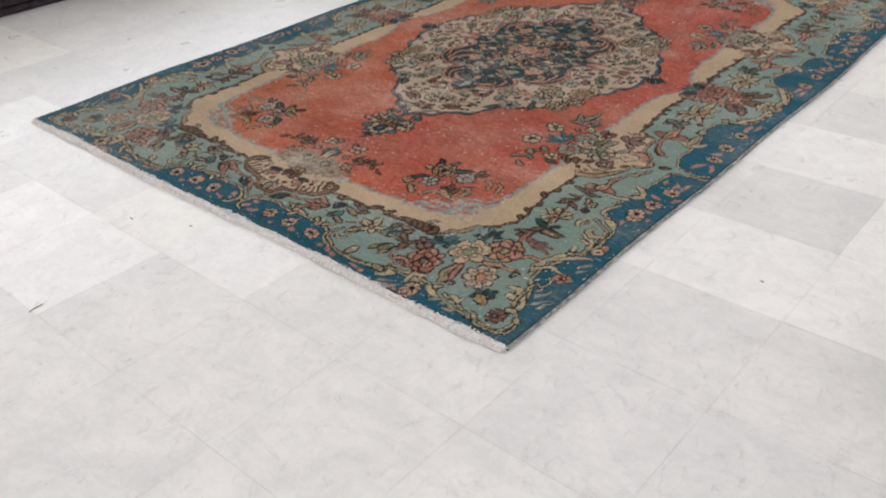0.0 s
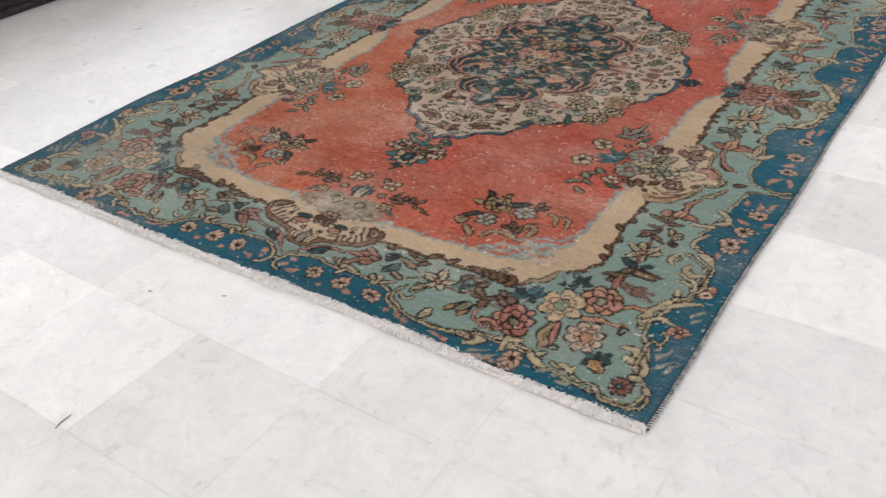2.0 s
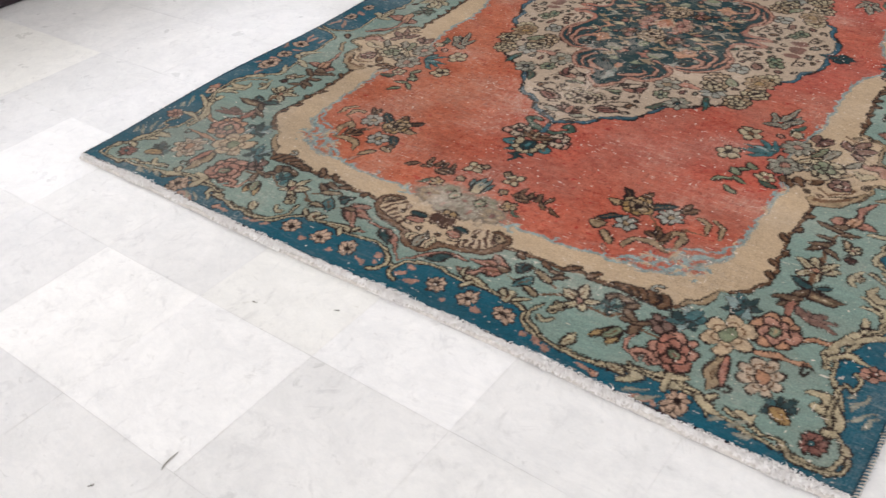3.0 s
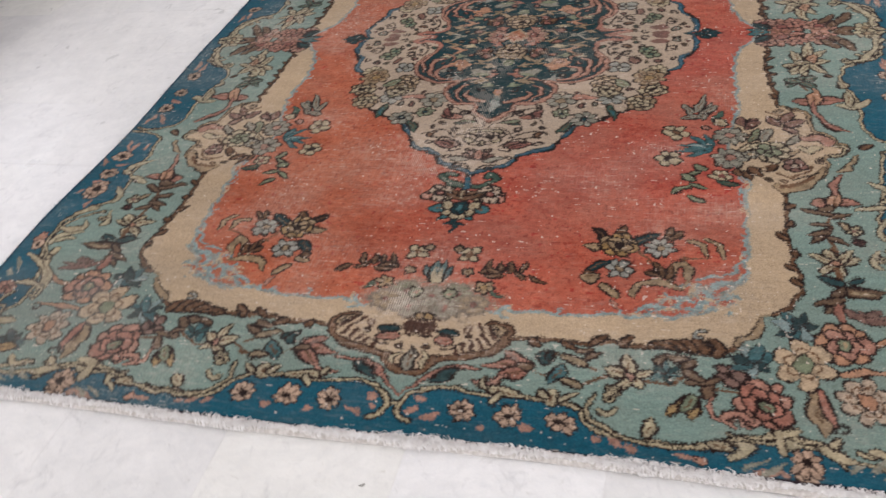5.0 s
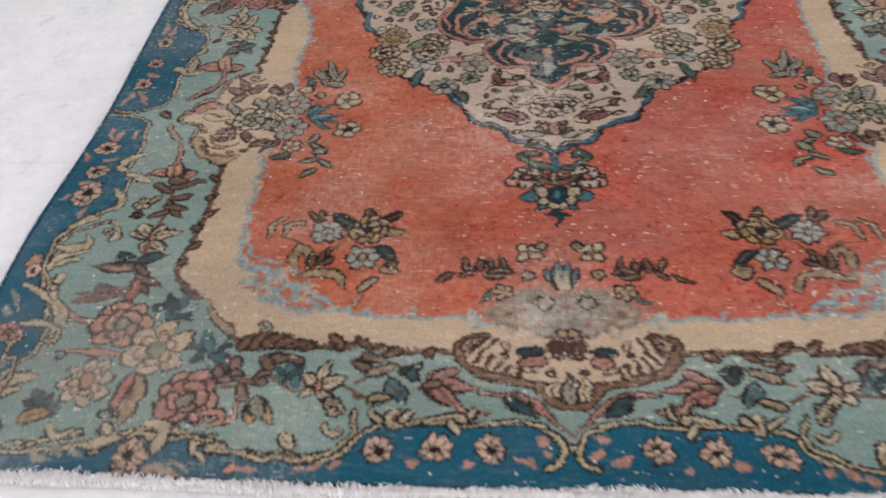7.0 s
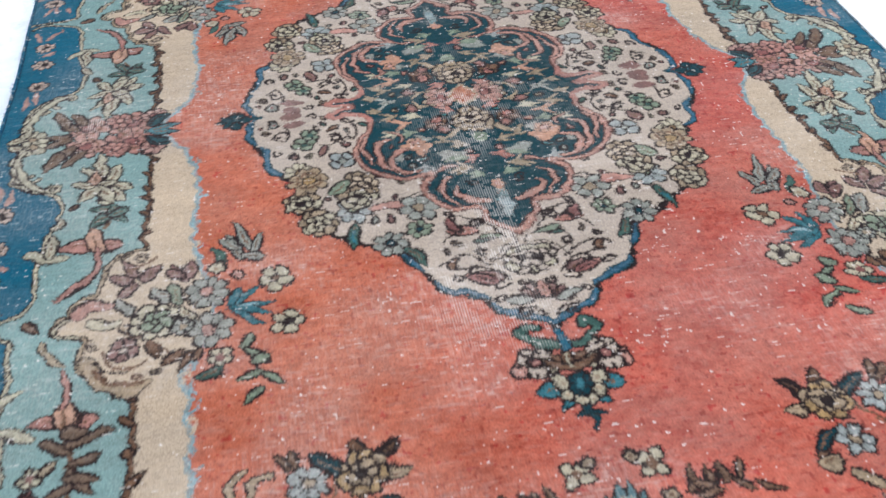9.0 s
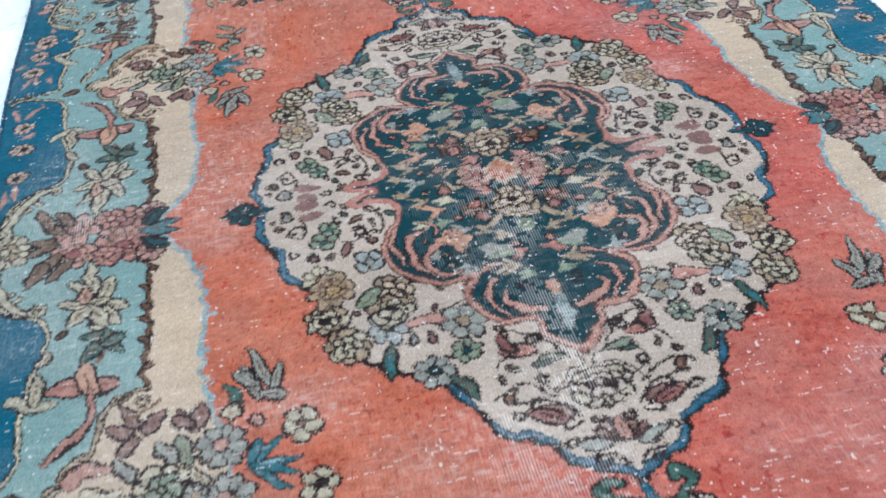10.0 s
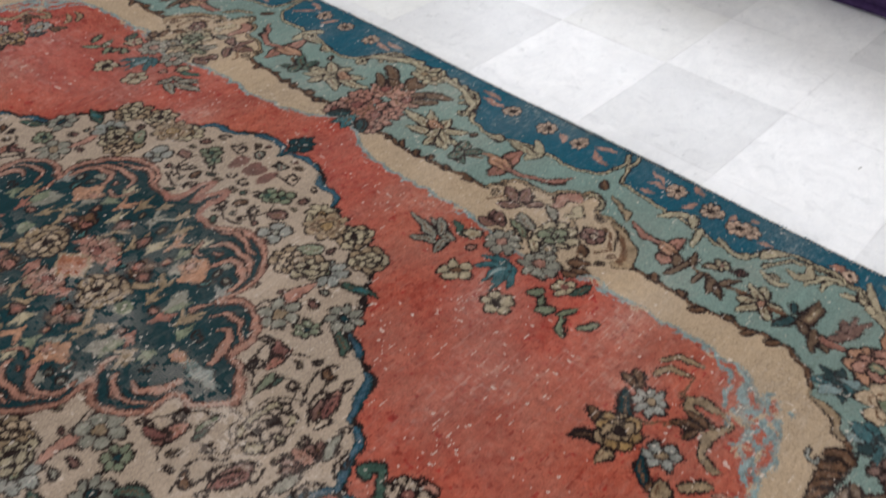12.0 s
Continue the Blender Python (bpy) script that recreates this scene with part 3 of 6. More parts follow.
scroll([(0.117, 0.233), (0.131, 0.230), (0.137, 0.215), (0.126, 0.220)], 0.0040, TAN)
leaf(0.064, 0.212, 0.030, 0.0106, 179, INK, None, 0.0028, 0.0)
leaf(0.058, 0.192, 0.029, 0.0152, 172, CORAL, None, 0.0028, 0.0)
stroke(curve([(0.075, 0.187), (0.059, 0.175), (0.041, 0.176)], 6), 0.0037, DARK)
stroke(curve([(0.022, 0.203), (0.017, 0.228)], 6), 0.0081, rgb(66, 42, 34))
stroke(curve([(0.012, 0.201), (0.010, 0.230)], 6), 0.0081, rgb(66, 42, 34))
stroke(curve([(0.003, 0.204), (0.003, 0.228)], 6), 0.0081, rgb(66, 42, 34))
stroke(curve([(0.027, 0.216), (0.019, 0.230)], 6), 0.0081, rgb(66, 42, 34))
stroke(curve([(0.028, 0.234), (0.013, 0.238), (0.002, 0.234)], 6), 0.0054, rgb(66, 42, 34))
stroke(curve([(0.022, 0.203), (0.011, 0.197), (0.003, 0.200)], 6), 0.0037, DARK)
plume([(0.022, 0.135), (0.026, 0.150), (0.016, 0.165)], 0.0060, BONE)
leaf(0.000, 0.129, 0.039, 0.0162, 88, GREY, None, 0.0028, 0.0)
stroke(curve([(0.004, 0.157), (0.000, 0.168), (0.002, 0.176)], 6), 0.0037, DARK)
leaf(0.013, 0.242, 0.012, 0.0096, 157, GOLD, None, 0.0028, 0.0)
# corner bouquet of the red field
leaf(0.277, 0.469, 0.038, 0.0140, 133, DARK, None, 0.0028, 0.0)
leaf(0.332, 0.459, 0.048, 0.0155, 68, INK, None, 0.0028, -0.5)
leaf(0.283, 0.409, 0.048, 0.0129, -156, INK, None, 0.0028, 0.4)
leaf(0.274, 0.446, 0.033, 0.0139, 178, TAN, None, 0.0028, 0.0)
leaf(0.296, 0.485, 0.022, 0.0133, 59, BROWN, None, 0.0028, 0.0)
stroke(curve([(0.344, 0.413), (0.361, 0.399), (0.374, 0.372)], 6), 0.0049, BROWN)
stroke(curve([(0.327, 0.455), (0.354, 0.413), (0.378, 0.379)], 6), 0.0049, BROWN)
stroke(curve([(0.383, 0.380), (0.406, 0.419), (0.445, 0.433)], 6), 0.0049, BROWN)
plume([(0.325, 0.327), (0.341, 0.354), (0.373, 0.359), (0.405, 0.350)], 0.0127, TAN)
plume([(0.387, 0.367), (0.398, 0.401), (0.411, 0.412), (0.419, 0.389), (0.410, 0.361)], 0.0137, TAN)
leaf(0.370, 0.386, 0.029, 0.0093, 107, BROWN, None, 0.0028, 0.0)
leaf(0.376, 0.375, 0.027, 0.0083, 100, BROWN, None, 0.0028, 0.0)
leaf(0.383, 0.372, 0.033, 0.0094, 73, BROWN, None, 0.0028, 0.0)
leaf(0.368, 0.379, 0.022, 0.0083, 160, BROWN, None, 0.0028, 0.0)
leaf(0.278, 0.346, 0.038, 0.0110, -40, TAN, None, 0.0028, 0.0)
leaf(0.294, 0.314, 0.027, 0.0070, -68, PINK, None, 0.001, 0.0)
leaf(0.269, 0.366, 0.028, 0.0166, -170, TAN, None, 0.0028, 0.0)
leaf(0.262, 0.380, 0.016, 0.0080, -166, BROWN, None, 0.0028, 0.0)
plume([(0.418, 0.471), (0.439, 0.462), (0.446, 0.436)], 0.0097, TAN)
plume([(0.450, 0.480), (0.467, 0.463), (0.471, 0.434)], 0.0095, TAN)
leaf(0.391, 0.475, 0.033, 0.0104, 48, BROWN, None, 0.0028, 0.0)
leaf(0.387, 0.481, 0.024, 0.0105, 85, BROWN, None, 0.0028, 0.0)
rose(0.300, 0.454, 0.0319, GOLD, TAN, 0.3)
flower(0.372, 0.450, 0.0264, 8, ASH, TAN, 0.3, 0.0028, depth=0.42)
flower(0.303, 0.390, 0.0242, 6, ASH, TAN, 0.1, 0.0028, depth=0.42)
# side cartouche: a loose bouquet of grey flowers that spills over the cream band into the field
plume([(0.660, 0.706), (0.633, 0.659), (0.596, 0.633), (0.569, 0.648)], 0.0186, TAN)
stroke(curve([(0.642, 0.677), (0.606, 0.647), (0.580, 0.645)], 6), 0.0081, BROWN)
stroke(curve([(0.649, 0.694), (0.628, 0.677), (0.604, 0.669)], 6), 0.0045, DARK)
scroll([(0.676, 0.749), (0.699, 0.755), (0.707, 0.777), (0.691, 0.787)], 0.0040, BONE)
plume([(0.679, 0.790), (0.663, 0.813), (0.629, 0.804)], 0.0208, PINK)
plume([(0.661, 0.778), (0.636, 0.766), (0.618, 0.777)], 0.0135, BONE)
curl(0.655, 0.730, 0.0100, 40, CREAM, 0.002, 1, 0.9)
flower(0.610, 0.714, 0.0206, 5, PLUM, IVORY, 0.3, 0.0028, depth=0.3)
stroke(curve([(0.639, 0.715), (0.625, 0.688), (0.598, 0.676), (0.580, 0.687)], 6), 0.0054, BROWN)
leaf(0.607, 0.857, 0.036, 0.0158, 26, PLUM, None, 0.0028, 0.0)
leaf(0.605, 0.847, 0.028, 0.0149, -56, PLUM, None, 0.0028, 0.0)
leaf(0.597, 0.866, 0.044, 0.0158, 60, PLUM, None, 0.0028, 0.0)
leaf(0.590, 0.856, 0.038, 0.0149, 127, PLUM, None, 0.0028, 0.0)
leaf(0.526, 0.844, 0.043, 0.0157, 58, PLUM, None, 0.0028, 0.0)
leaf(0.519, 0.854, 0.030, 0.0157, 87, PLUM, None, 0.0028, 0.0)
leaf(0.552, 0.864, 0.026, 0.0148, -156, PLUM, None, 0.0028, 0.0)
leaf(0.530, 0.699, 0.035, 0.0111, -43, BROWN, None, 0.0028, 0.0)
leaf(0.519, 0.691, 0.030, 0.0102, -65, BROWN, None, 0.0028, 0.0)
leaf(0.504, 0.695, 0.023, 0.0102, -62, BROWN, None, 0.0028, 0.0)
leaf(0.561, 0.696, 0.026, 0.0112, 54, BROWN, None, 0.0028, 0.0)
leaf(0.489, 0.674, 0.027, 0.0109, 155, BROWN, None, 0.0028, 0.0)
leaf(0.604, 0.788, 0.038, 0.0113, 52, GREY, None, 0.0028, 0.0)
leaf(0.596, 0.747, 0.026, 0.0113, 34, TAN, None, 0.0028, 0.0)
leaf(0.552, 0.805, 0.037, 0.0185, 53, GREY, None, 0.0028, 0.0)
leaf(0.534, 0.795, 0.047, 0.0140, 70, SAGE, None, 0.0028, 0.0)
leaf(0.516, 0.758, 0.035, 0.0140, 52, BONE, None, 0.0028, 0.0)
curl(0.625, 0.920, 0.0118, 160, TAN, 0.003, 1, 0.9)
curl(0.594, 0.907, 0.0105, 30, CREAM, 0.001, 1, 0.9)
stroke(curve([(0.613, 0.883), (0.591, 0.891), (0.571, 0.907)], 6), 0.0046, BROWN)
stroke(curve([(0.603, 0.741), (0.578, 0.723), (0.547, 0.699)], 6), 0.0036, BROWN)
rose(0.568, 0.761, 0.0371, BONE, SAGE, 0.3)
flower(0.493, 0.732, 0.0330, 8, GREY, PINK, 0.2, 0.0028, depth=0.4)
flower(0.494, 0.811, 0.0316, 8, GREY, PINK, 0.5, 0.0028, depth=0.4)
flower(0.531, 0.745, 0.0143, 6, GREY, TAN, 0.2, 0.0028, depth=0.42)
leaf(0.462, 0.769, 0.067, 0.0131, 176, CYAN, None, 0.001, 0.0)
leaf(0.460, 0.774, 0.055, 0.0130, 140, CYAN, None, 0.001, 0.0)
leaf(0.458, 0.761, 0.054, 0.0130, -146, CYAN, None, 0.001, 0.0)
leaf(0.465, 0.778, 0.037, 0.0128, 120, CYAN, None, 0.001, 0.0)
leaf(0.460, 0.769, 0.066, 0.0131, -165, CYAN, None, 0.001, 0.0)
leaf(0.451, 0.770, 0.036, 0.0068, 178, SKY, None, -0.001, 0.0)
flower(0.391, 0.822, 0.0267, 5, BONE, BROWN, 0.3, 0.0028, depth=0.55)
flower(0.378, 0.727, 0.0253, 5, BONE, DARK, 0.6, 0.0028, depth=0.55)
leaf(0.443, 0.877, 0.066, 0.0138, 73, GREY, None, 0.0028, 0.0)
leaf(0.421, 0.889, 0.047, 0.0142, 108, GREY, None, 0.0028, 0.0)
leaf(0.430, 0.901, 0.072, 0.0139, 73, GREY, None, 0.0028, 0.0)
leaf(0.437, 0.881, 0.035, 0.0142, -170, GREY, None, 0.0028, 0.0)
leaf(0.444, 0.901, 0.038, 0.0137, 44, GREY, None, 0.0028, 0.0)
leaf(0.483, 0.907, 0.046, 0.0146, -115, GREEN, None, 0.001, 0.0)
flower(0.478, 0.862, 0.0122, 5, BONE, TAN, 0.2, 0.0028, depth=0.42)
flower(0.449, 0.841, 0.0075, 5, PINK, ROSE, 0.2, 0.0028, depth=0.42)
flower(0.476, 0.674, 0.0175, 5, BONE, ROSE, 0.2, 0.0028, depth=0.5)
leaf(0.505, 0.644, 0.035, 0.0128, 164, GREEN, None, 0.0028, 0.0)
stroke(curve([(0.442, 0.697), (0.424, 0.651), (0.397, 0.615)], 6), 0.0039, DARK)
leaf(0.439, 0.683, 0.039, 0.0112, -142, SAGE, None, 0.0028, 0.0)
leaf(0.418, 0.636, 0.036, 0.0103, -140, SAGE, None, 0.0028, 0.0)
leaf(0.422, 0.643, 0.037, 0.0100, -26, SAGE, None, 0.0028, 0.0)
leaf(0.421, 0.607, 0.036, 0.0101, -38, SAGE, None, 0.0028, 0.0)
leaf(0.446, 0.690, 0.025, 0.0110, 127, SAGE, None, 0.0028, 0.0)
leaf(0.428, 0.659, 0.025, 0.0112, 147, SAGE, None, 0.0028, 0.0)

# pendant below the medallion
leaf(0.0, 0.520, 0.056, 0.011, -90, INK, None, 0.002)
leaf(0.004, 0.494, 0.018, 0.006, -30, INK, None, 0.001)
for u0, v0, ln, w, a in ((0.018, 0.541, 0.042, 0.020, -14), (0.010, 0.524, 0.032, 0.012, -42)):
    leaf(u0, v0, ln, w, a, CYAN, None, 0.0022)
for u0, v0, r in ((0.026, 0.545, 0.010), (0.022, 0.525, 0.009), (0.008, 0.515, 0.008)):
    flower(u0, v0, r, 5, BONE, TAN, 0.3, 0.0025)
flower(0.0, 0.538, 0.017, 8, INK, CYAN, 0.2, 0.003, 0.9, 0.1)
for u0, v0, r, c in ((0.066, 0.574, 0.016, PINK), (0.052, 0.592, 0.017, IVORY), (0.036, 0.598, 0.015, IVORY), (0.030, 0.574, 0.015, BONE), (0.048, 0.570, 0.015, IVORY)):
    flower(u0, v0, r, 3, c, BROWN if c == BONE else c, 0.4, 0.0028, 1.0, 0.2)
flower(0.048, 0.584, 0.008, 5, ROSE, PINK)
for a in (60, 90, 120, 35):
    leaf(0.0, 0.562, 0.040, 0.011, a, BROWN, None, 0.0022)
leaf(0.0, 0.566, 0.034, 0.004, 90, BONE, None, -0.001)
scroll([(0.010, 0.610), (0.030, 0.614), (0.048, 0.625), (0.054, 0.640), (0.042, 0.650), (0.032, 0.643)], 0.010, GREEN)
stroke([(0, 0.598), (0, 0.645)], 0.015, DARK)
stroke([(0, 0.600), (0, 0.645)], 0.010, BLUE)

# medallion: blue-edged ivory ground
MED = [(0.0, 0.640), (0.020, 0.657), (0.050, 0.674), (0.073, 0.690), (0.082, 0.718), (0.116, 0.732), (0.145, 0.750), (0.156, 0.778), (0.172, 0.800), (0.186, 0.838), (0.225, 0.862), (0.262, 0.885),
       (0.300, 0.915), (0.335, 0.962), (0.338, 1.03), (0.358, 1.07), (0.392, 1.10), (0.398, 1.15), (0.424, 1.19), (0.428, 1.24), (0.405, 1.275)]
med = curve(MED, 6)
fan = np.vstack([med, [(-0.01, 1.4), (-0.01, 0.640)]])
area(fan, IVORY)
stroke(jagged(MED, 0.003, rng, 6), 0.009, DARK)
blue = med + (-0.004, 0.004)
for a, b in ((2, 22), (24, 40), (46, 60), (92, 106), (107, 120)):
    stroke(blue[a:b], 0.015, INK, True)
    stroke(blue[a:b], 0.009, rgb(48, 86, 108), True)
# outer finial at the waist
flower(0.448, 1.275, 0.024, 4, INK, CYAN, 0.0)
stroke([(0.40, 1.275), (0.435, 1.275)], 0.012, INK)
for a in (0, 40, -40):
    leaf(0.452, 1.275, 0.03, 0.012, a, INK, None, 0.002)

# flowers and leaves on the ivory
rose(0.335, 0.996, 0.0308, TAN, BONE, 0.4)
rose(0.231, 1.030, 0.0328, TAN, CREAM, 0.9)
flower(0.338, 1.085, 0.0279, 8, BONE, GOLD, 0.2, 0.0028, depth=0.42)
flower(0.248, 0.961, 0.0324, 7, ASH, SKY, 0.1, 0.0028, depth=0.5)
flower(0.248, 0.961, 0.0067, 5, SAGE, GOLD, 0.2, 0.0028, depth=0.42)
leaf(0.249, 0.921, 0.056, 0.0150, -76, GREEN, None, 0.0028, 0.0)
leaf(0.253, 0.907, 0.026, 0.0069, -79, CYAN, None, -0.001, 0.0)
plume([(0.158, 0.962), (0.186, 0.962), (0.216, 0.959)], 0.0178, PINK)
leaf(0.147, 0.950, 0.033, 0.0207, 139, PLUM, None, -0.001, 0.0)
flower(0.199, 0.868, 0.0284, 7, GREY, SAGE, 0.3, 0.0028, depth=0.5)
flower(0.199, 0.868, 0.0069, 5, INK, INK, 0.2, 0.0028, depth=0.42)
flower(0.150, 0.893, 0.0201, 6, SAGE, INK, 0.3, 0.0028, depth=0.5)
leaf(0.175, 0.852, 0.049, 0.0136, -118, GREEN, None, 0.0028, 0.0)
leaf(0.065, 0.876, 0.042, 0.0154, 5, CORAL, None, 0.0028, 0.0)
leaf(0.091, 0.878, 0.033, 0.0107, 61, ROSE, None, 0.0028, 0.0)
leaf(0.040, 0.852, 0.032, 0.0117, -7, GREEN, None, 0.0028, 0.0)
leaf(0.060, 0.858, 0.035, 0.0099, -170, SAGE, None, 0.0028, 0.0)
rose(0.011, 0.792, 0.0310, BONE, IVORY, 0.3)
leaf(0.053, 0.760, 0.037, 0.0155, 20, PLUM, None, 0.0028, 0.0)
leaf(0.085, 0.763, 0.022, 0.0099, 24, PINK, None, 0.0028, 0.0)
leaf(0.112, 0.807, 0.018, 0.0088, -75, BROWN, None, 0.0028, 0.0)
curl(0.062, 0.892, 0.0089, 200, IVORY, 0.0, 1, 0.9)
curl(0.118, 0.827, 0.0071, 90, IVORY, 0.0, -1, 0.9)
curl(0.068, 0.817, 0.0104, 20, IVORY, 0.0, 1, 0.9)
curl(0.098, 0.918, 0.0095, 120, IVORY, 0.0, -1, 0.9)
curl(0.056, 0.894, 0.0091, 10, IVORY, 0.0, 1, 0.9)
stroke(curve([(0.095, 0.910), (0.091, 0.878), (0.110, 0.864), (0.119, 0.847)], 6), 0.0038, DARK)
stroke(curve([(0.011, 0.854), (0.007, 0.833), (0.033, 0.827), (0.065, 0.789)], 6), 0.0029, DARK)
stroke(curve([(0.113, 0.981), (0.140, 0.987), (0.163, 0.969)], 6), 0.0038, DARK)
stroke(curve([(0.068, 0.853), (0.073, 0.822), (0.060, 0.803), (0.030, 0.801)], 6), 0.0029, DARK)
stroke(curve([(0.075, 0.817), (0.071, 0.796), (0.056, 0.789)], 6), 0.0038, DARK)
for a in (25, 60, 90):
    leaf(0.0, 0.705, 0.036, 0.015, a, PINK if a == 90 else PLUM, None, 0.0025)
leaf(0.018, 0.700, 0.040, 0.012, 15, GREY, None, 0.0025)
for u0, v0, r, a, h in ((0.054, 0.748, 0.014, 200, 1), (0.030, 0.676, 0.010, 60, -1), (0.060, 0.715, 0.010, 300, 1), (0.085, 0.775, 0.012, 120, -1), (0.115, 0.765, 0.010, 20, 1), (0.020, 0.740, 0.010, 160, 1)):
    curl(u0, v0, r, a, IVORY, 0.0, h, 0.85)
for pts in ([(0.04, 0.755), (0.07, 0.785), (0.12, 0.79)], [(0.008, 0.665), (0.02, 0.682), (0.042, 0.688)], [(0.075, 0.80), (0.10, 0.815), (0.135, 0.80)], [(0.02, 0.85), (0.06, 0.90), (0.105, 0.912)]):
    stroke(jagged(pts, 0.002, rng), 0.0045, DARK)
leaf(0.065, 0.755, 0.038, 0.014, 15, ROSE, DARK, 0.003)
# knots of leaf and blossom near the waist
flower(0.255, 1.105, 0.0258, 4, ASH, GREY, 0.8, 0.0028, depth=0.55)
flower(0.323, 1.169, 0.0209, 4, SAGE, GREEN, 0.3, 0.0028, depth=0.5)
rose(0.237, 0.996, 0.0312, TAN, BONE, 0.2)
flower(0.322, 1.054, 0.0369, 8, TAN, GOLD, 0.3, 0.0028, depth=0.42)
rose(0.311, 0.939, 0.0329, TAN, BONE, 0.1)
leaf(0.352, 1.235, 0.038, 0.0257, 176, PLUM, None, -0.001, 0.0)
leaf(0.354, 1.263, 0.035, 0.0246, 169, PLUM, None, -0.001, 0.0)
flower(0.308, 1.196, 0.0163, 4, SAGE, GREEN, 0.8, 0.0028, depth=0.5)
leaf(0.279, 1.013, 0.039, 0.0205, 132, SAGE, None, 0.0028, 0.0)
flower(0.142, 0.947, 0.0321, 6, GREY, TAN, 0.1, 0.0028, depth=0.5)
leaf(0.291, 1.129, 0.029, 0.0136, 114, PLUM, None, 0.0028, 0.0)
curl(0.265, 1.177, 0.0146, 60, IVORY, 0.0, 1, 0.85)
curl(0.367, 1.203, 0.0138, 160, IVORY, 0.0, -1, 0.85)
curl(0.299, 1.256, 0.0117, 20, IVORY, 0.0, 1, 0.85)
curl(0.294, 1.212, 0.0092, 100, IVORY, 0.0, -1, 0.85)
curl(0.236, 1.235, 0.0135, 200, IVORY, 0.0, 1, 0.85)
curl(0.239, 1.172, 0.0115, 300, IVORY, 0.0, 1, 0.85)
curl(0.370, 1.148, 0.0106, 40, IVORY, 0.0, -1, 0.85)
stroke(curve([(0.296, 1.161), (0.264, 1.159), (0.242, 1.184)], 6), 0.0040, DARK)
stroke(curve([(0.381, 1.196), (0.358, 1.184), (0.351, 1.207), (0.354, 1.229)], 6), 0.0041, DARK)
stroke(curve([(0.228, 1.166), (0.222, 1.204), (0.236, 1.235), (0.257, 1.240)], 6), 0.0049, DARK)
stroke(curve([(0.276, 1.182), (0.256, 1.184), (0.253, 1.158)], 6), 0.0041, DARK)
for size, tries, kinds in ((0.016, 160, ("curl", "curl", "flower")), (0.018, 60, ("leaf", "flower", "bud")), (0.013, 340, ("leaf", "leaf", "curl")), (0.008, 420, ("leaf", "curl", "flower"))):
    strew(IVORY, (0.0, 0.42, 0.66, 1.275), tries, size, kinds, (TAN, GREY, SAGE, PINK, PLUM, BONE, BROWN, GREEN), rng)

# heart of the medallion: dark sea-blue inside a peach-pink scrolled frame
HEART = [(0.0, 0.857), (0.024, 0.880), (0.043, 0.900), (0.044, 0.930), (0.086, 0.934), (0.116, 0.966), (0.121, 1.008), (0.100, 1.036), (0.140, 1.027), (0.176, 1.038), (0.212, 1.075), (0.226, 1.118), (0.212, 1.168),
         (0.196, 1.184), (0.192, 1.220), (0.198, 1.240), (0.225, 1.250), (0.252, 1.245), (0.264, 1.258), (0.235, 1.268), (0.215, 1.275)]
heart = curve(HEART, 6)
pit = np.vstack([heart, [(-0.01, 1.4), (-0.01, 0.857)]])
area(pit, INK)
FRAME_PINK = rgb(156, 112, 98)
stroke(heart, 0.0135, rgb(74, 44, 38))
stroke(heart, 0.007, FRAME_PINK)
stroke(heart[84:120], 0.012, CORAL)


def daub(u0, v0, w, h, col, n=5, spread=0.6):
    """A ragged knotted patch of one dye: a few overlapping short leaves with no outline."""
    for _ in range(n):
        a = rng.uniform(0, 2 * math.pi)
        leaf(u0 + w * spread * math.cos(a) * rng.random() - w * 0.4, v0 + h * spread * math.sin(a) * rng.random(), w * rng.uniform(0.5, 1.0), h * rng.uniform(0.5, 0.9), rng.uniform(-30, 30), col, None, -0.002)


style(1.0, 0.9)
daub(0.118, 1.118, 0.026, 0.030, PEACH, 7)
daub(0.072, 1.080, 0.044, 0.020, GREY, 6)
daub(0.060, 1.072, 0.030, 0.018, SAGE, 4)
daub(0.0, 0.985, 0.014, 0.028, GREY, 4)
daub(0.0, 0.950, 0.020, 0.026, PEACH, 5)
curl(0.042, 0.994, 0.012, 40, rgb(60, 112, 116), 0.0, 1, 1.0)
leaf(0.0, 0.905, 0.070, 0.014, 90, rgb(84, 108, 112), None, -0.001)
rose(0.0, 1.190, 0.036, TAN, CREAM, 0.5)
flower(0.046, 1.270, 0.030, 7, TAN, ROSE, 0.2, 0.002, depth=0.5)
flower(0.066, 1.188, 0.020, 6, BROWN, CORAL, 0.4, 0.004)
daub(0.0, 1.128, 0.028, 0.028, SAGE, 6)
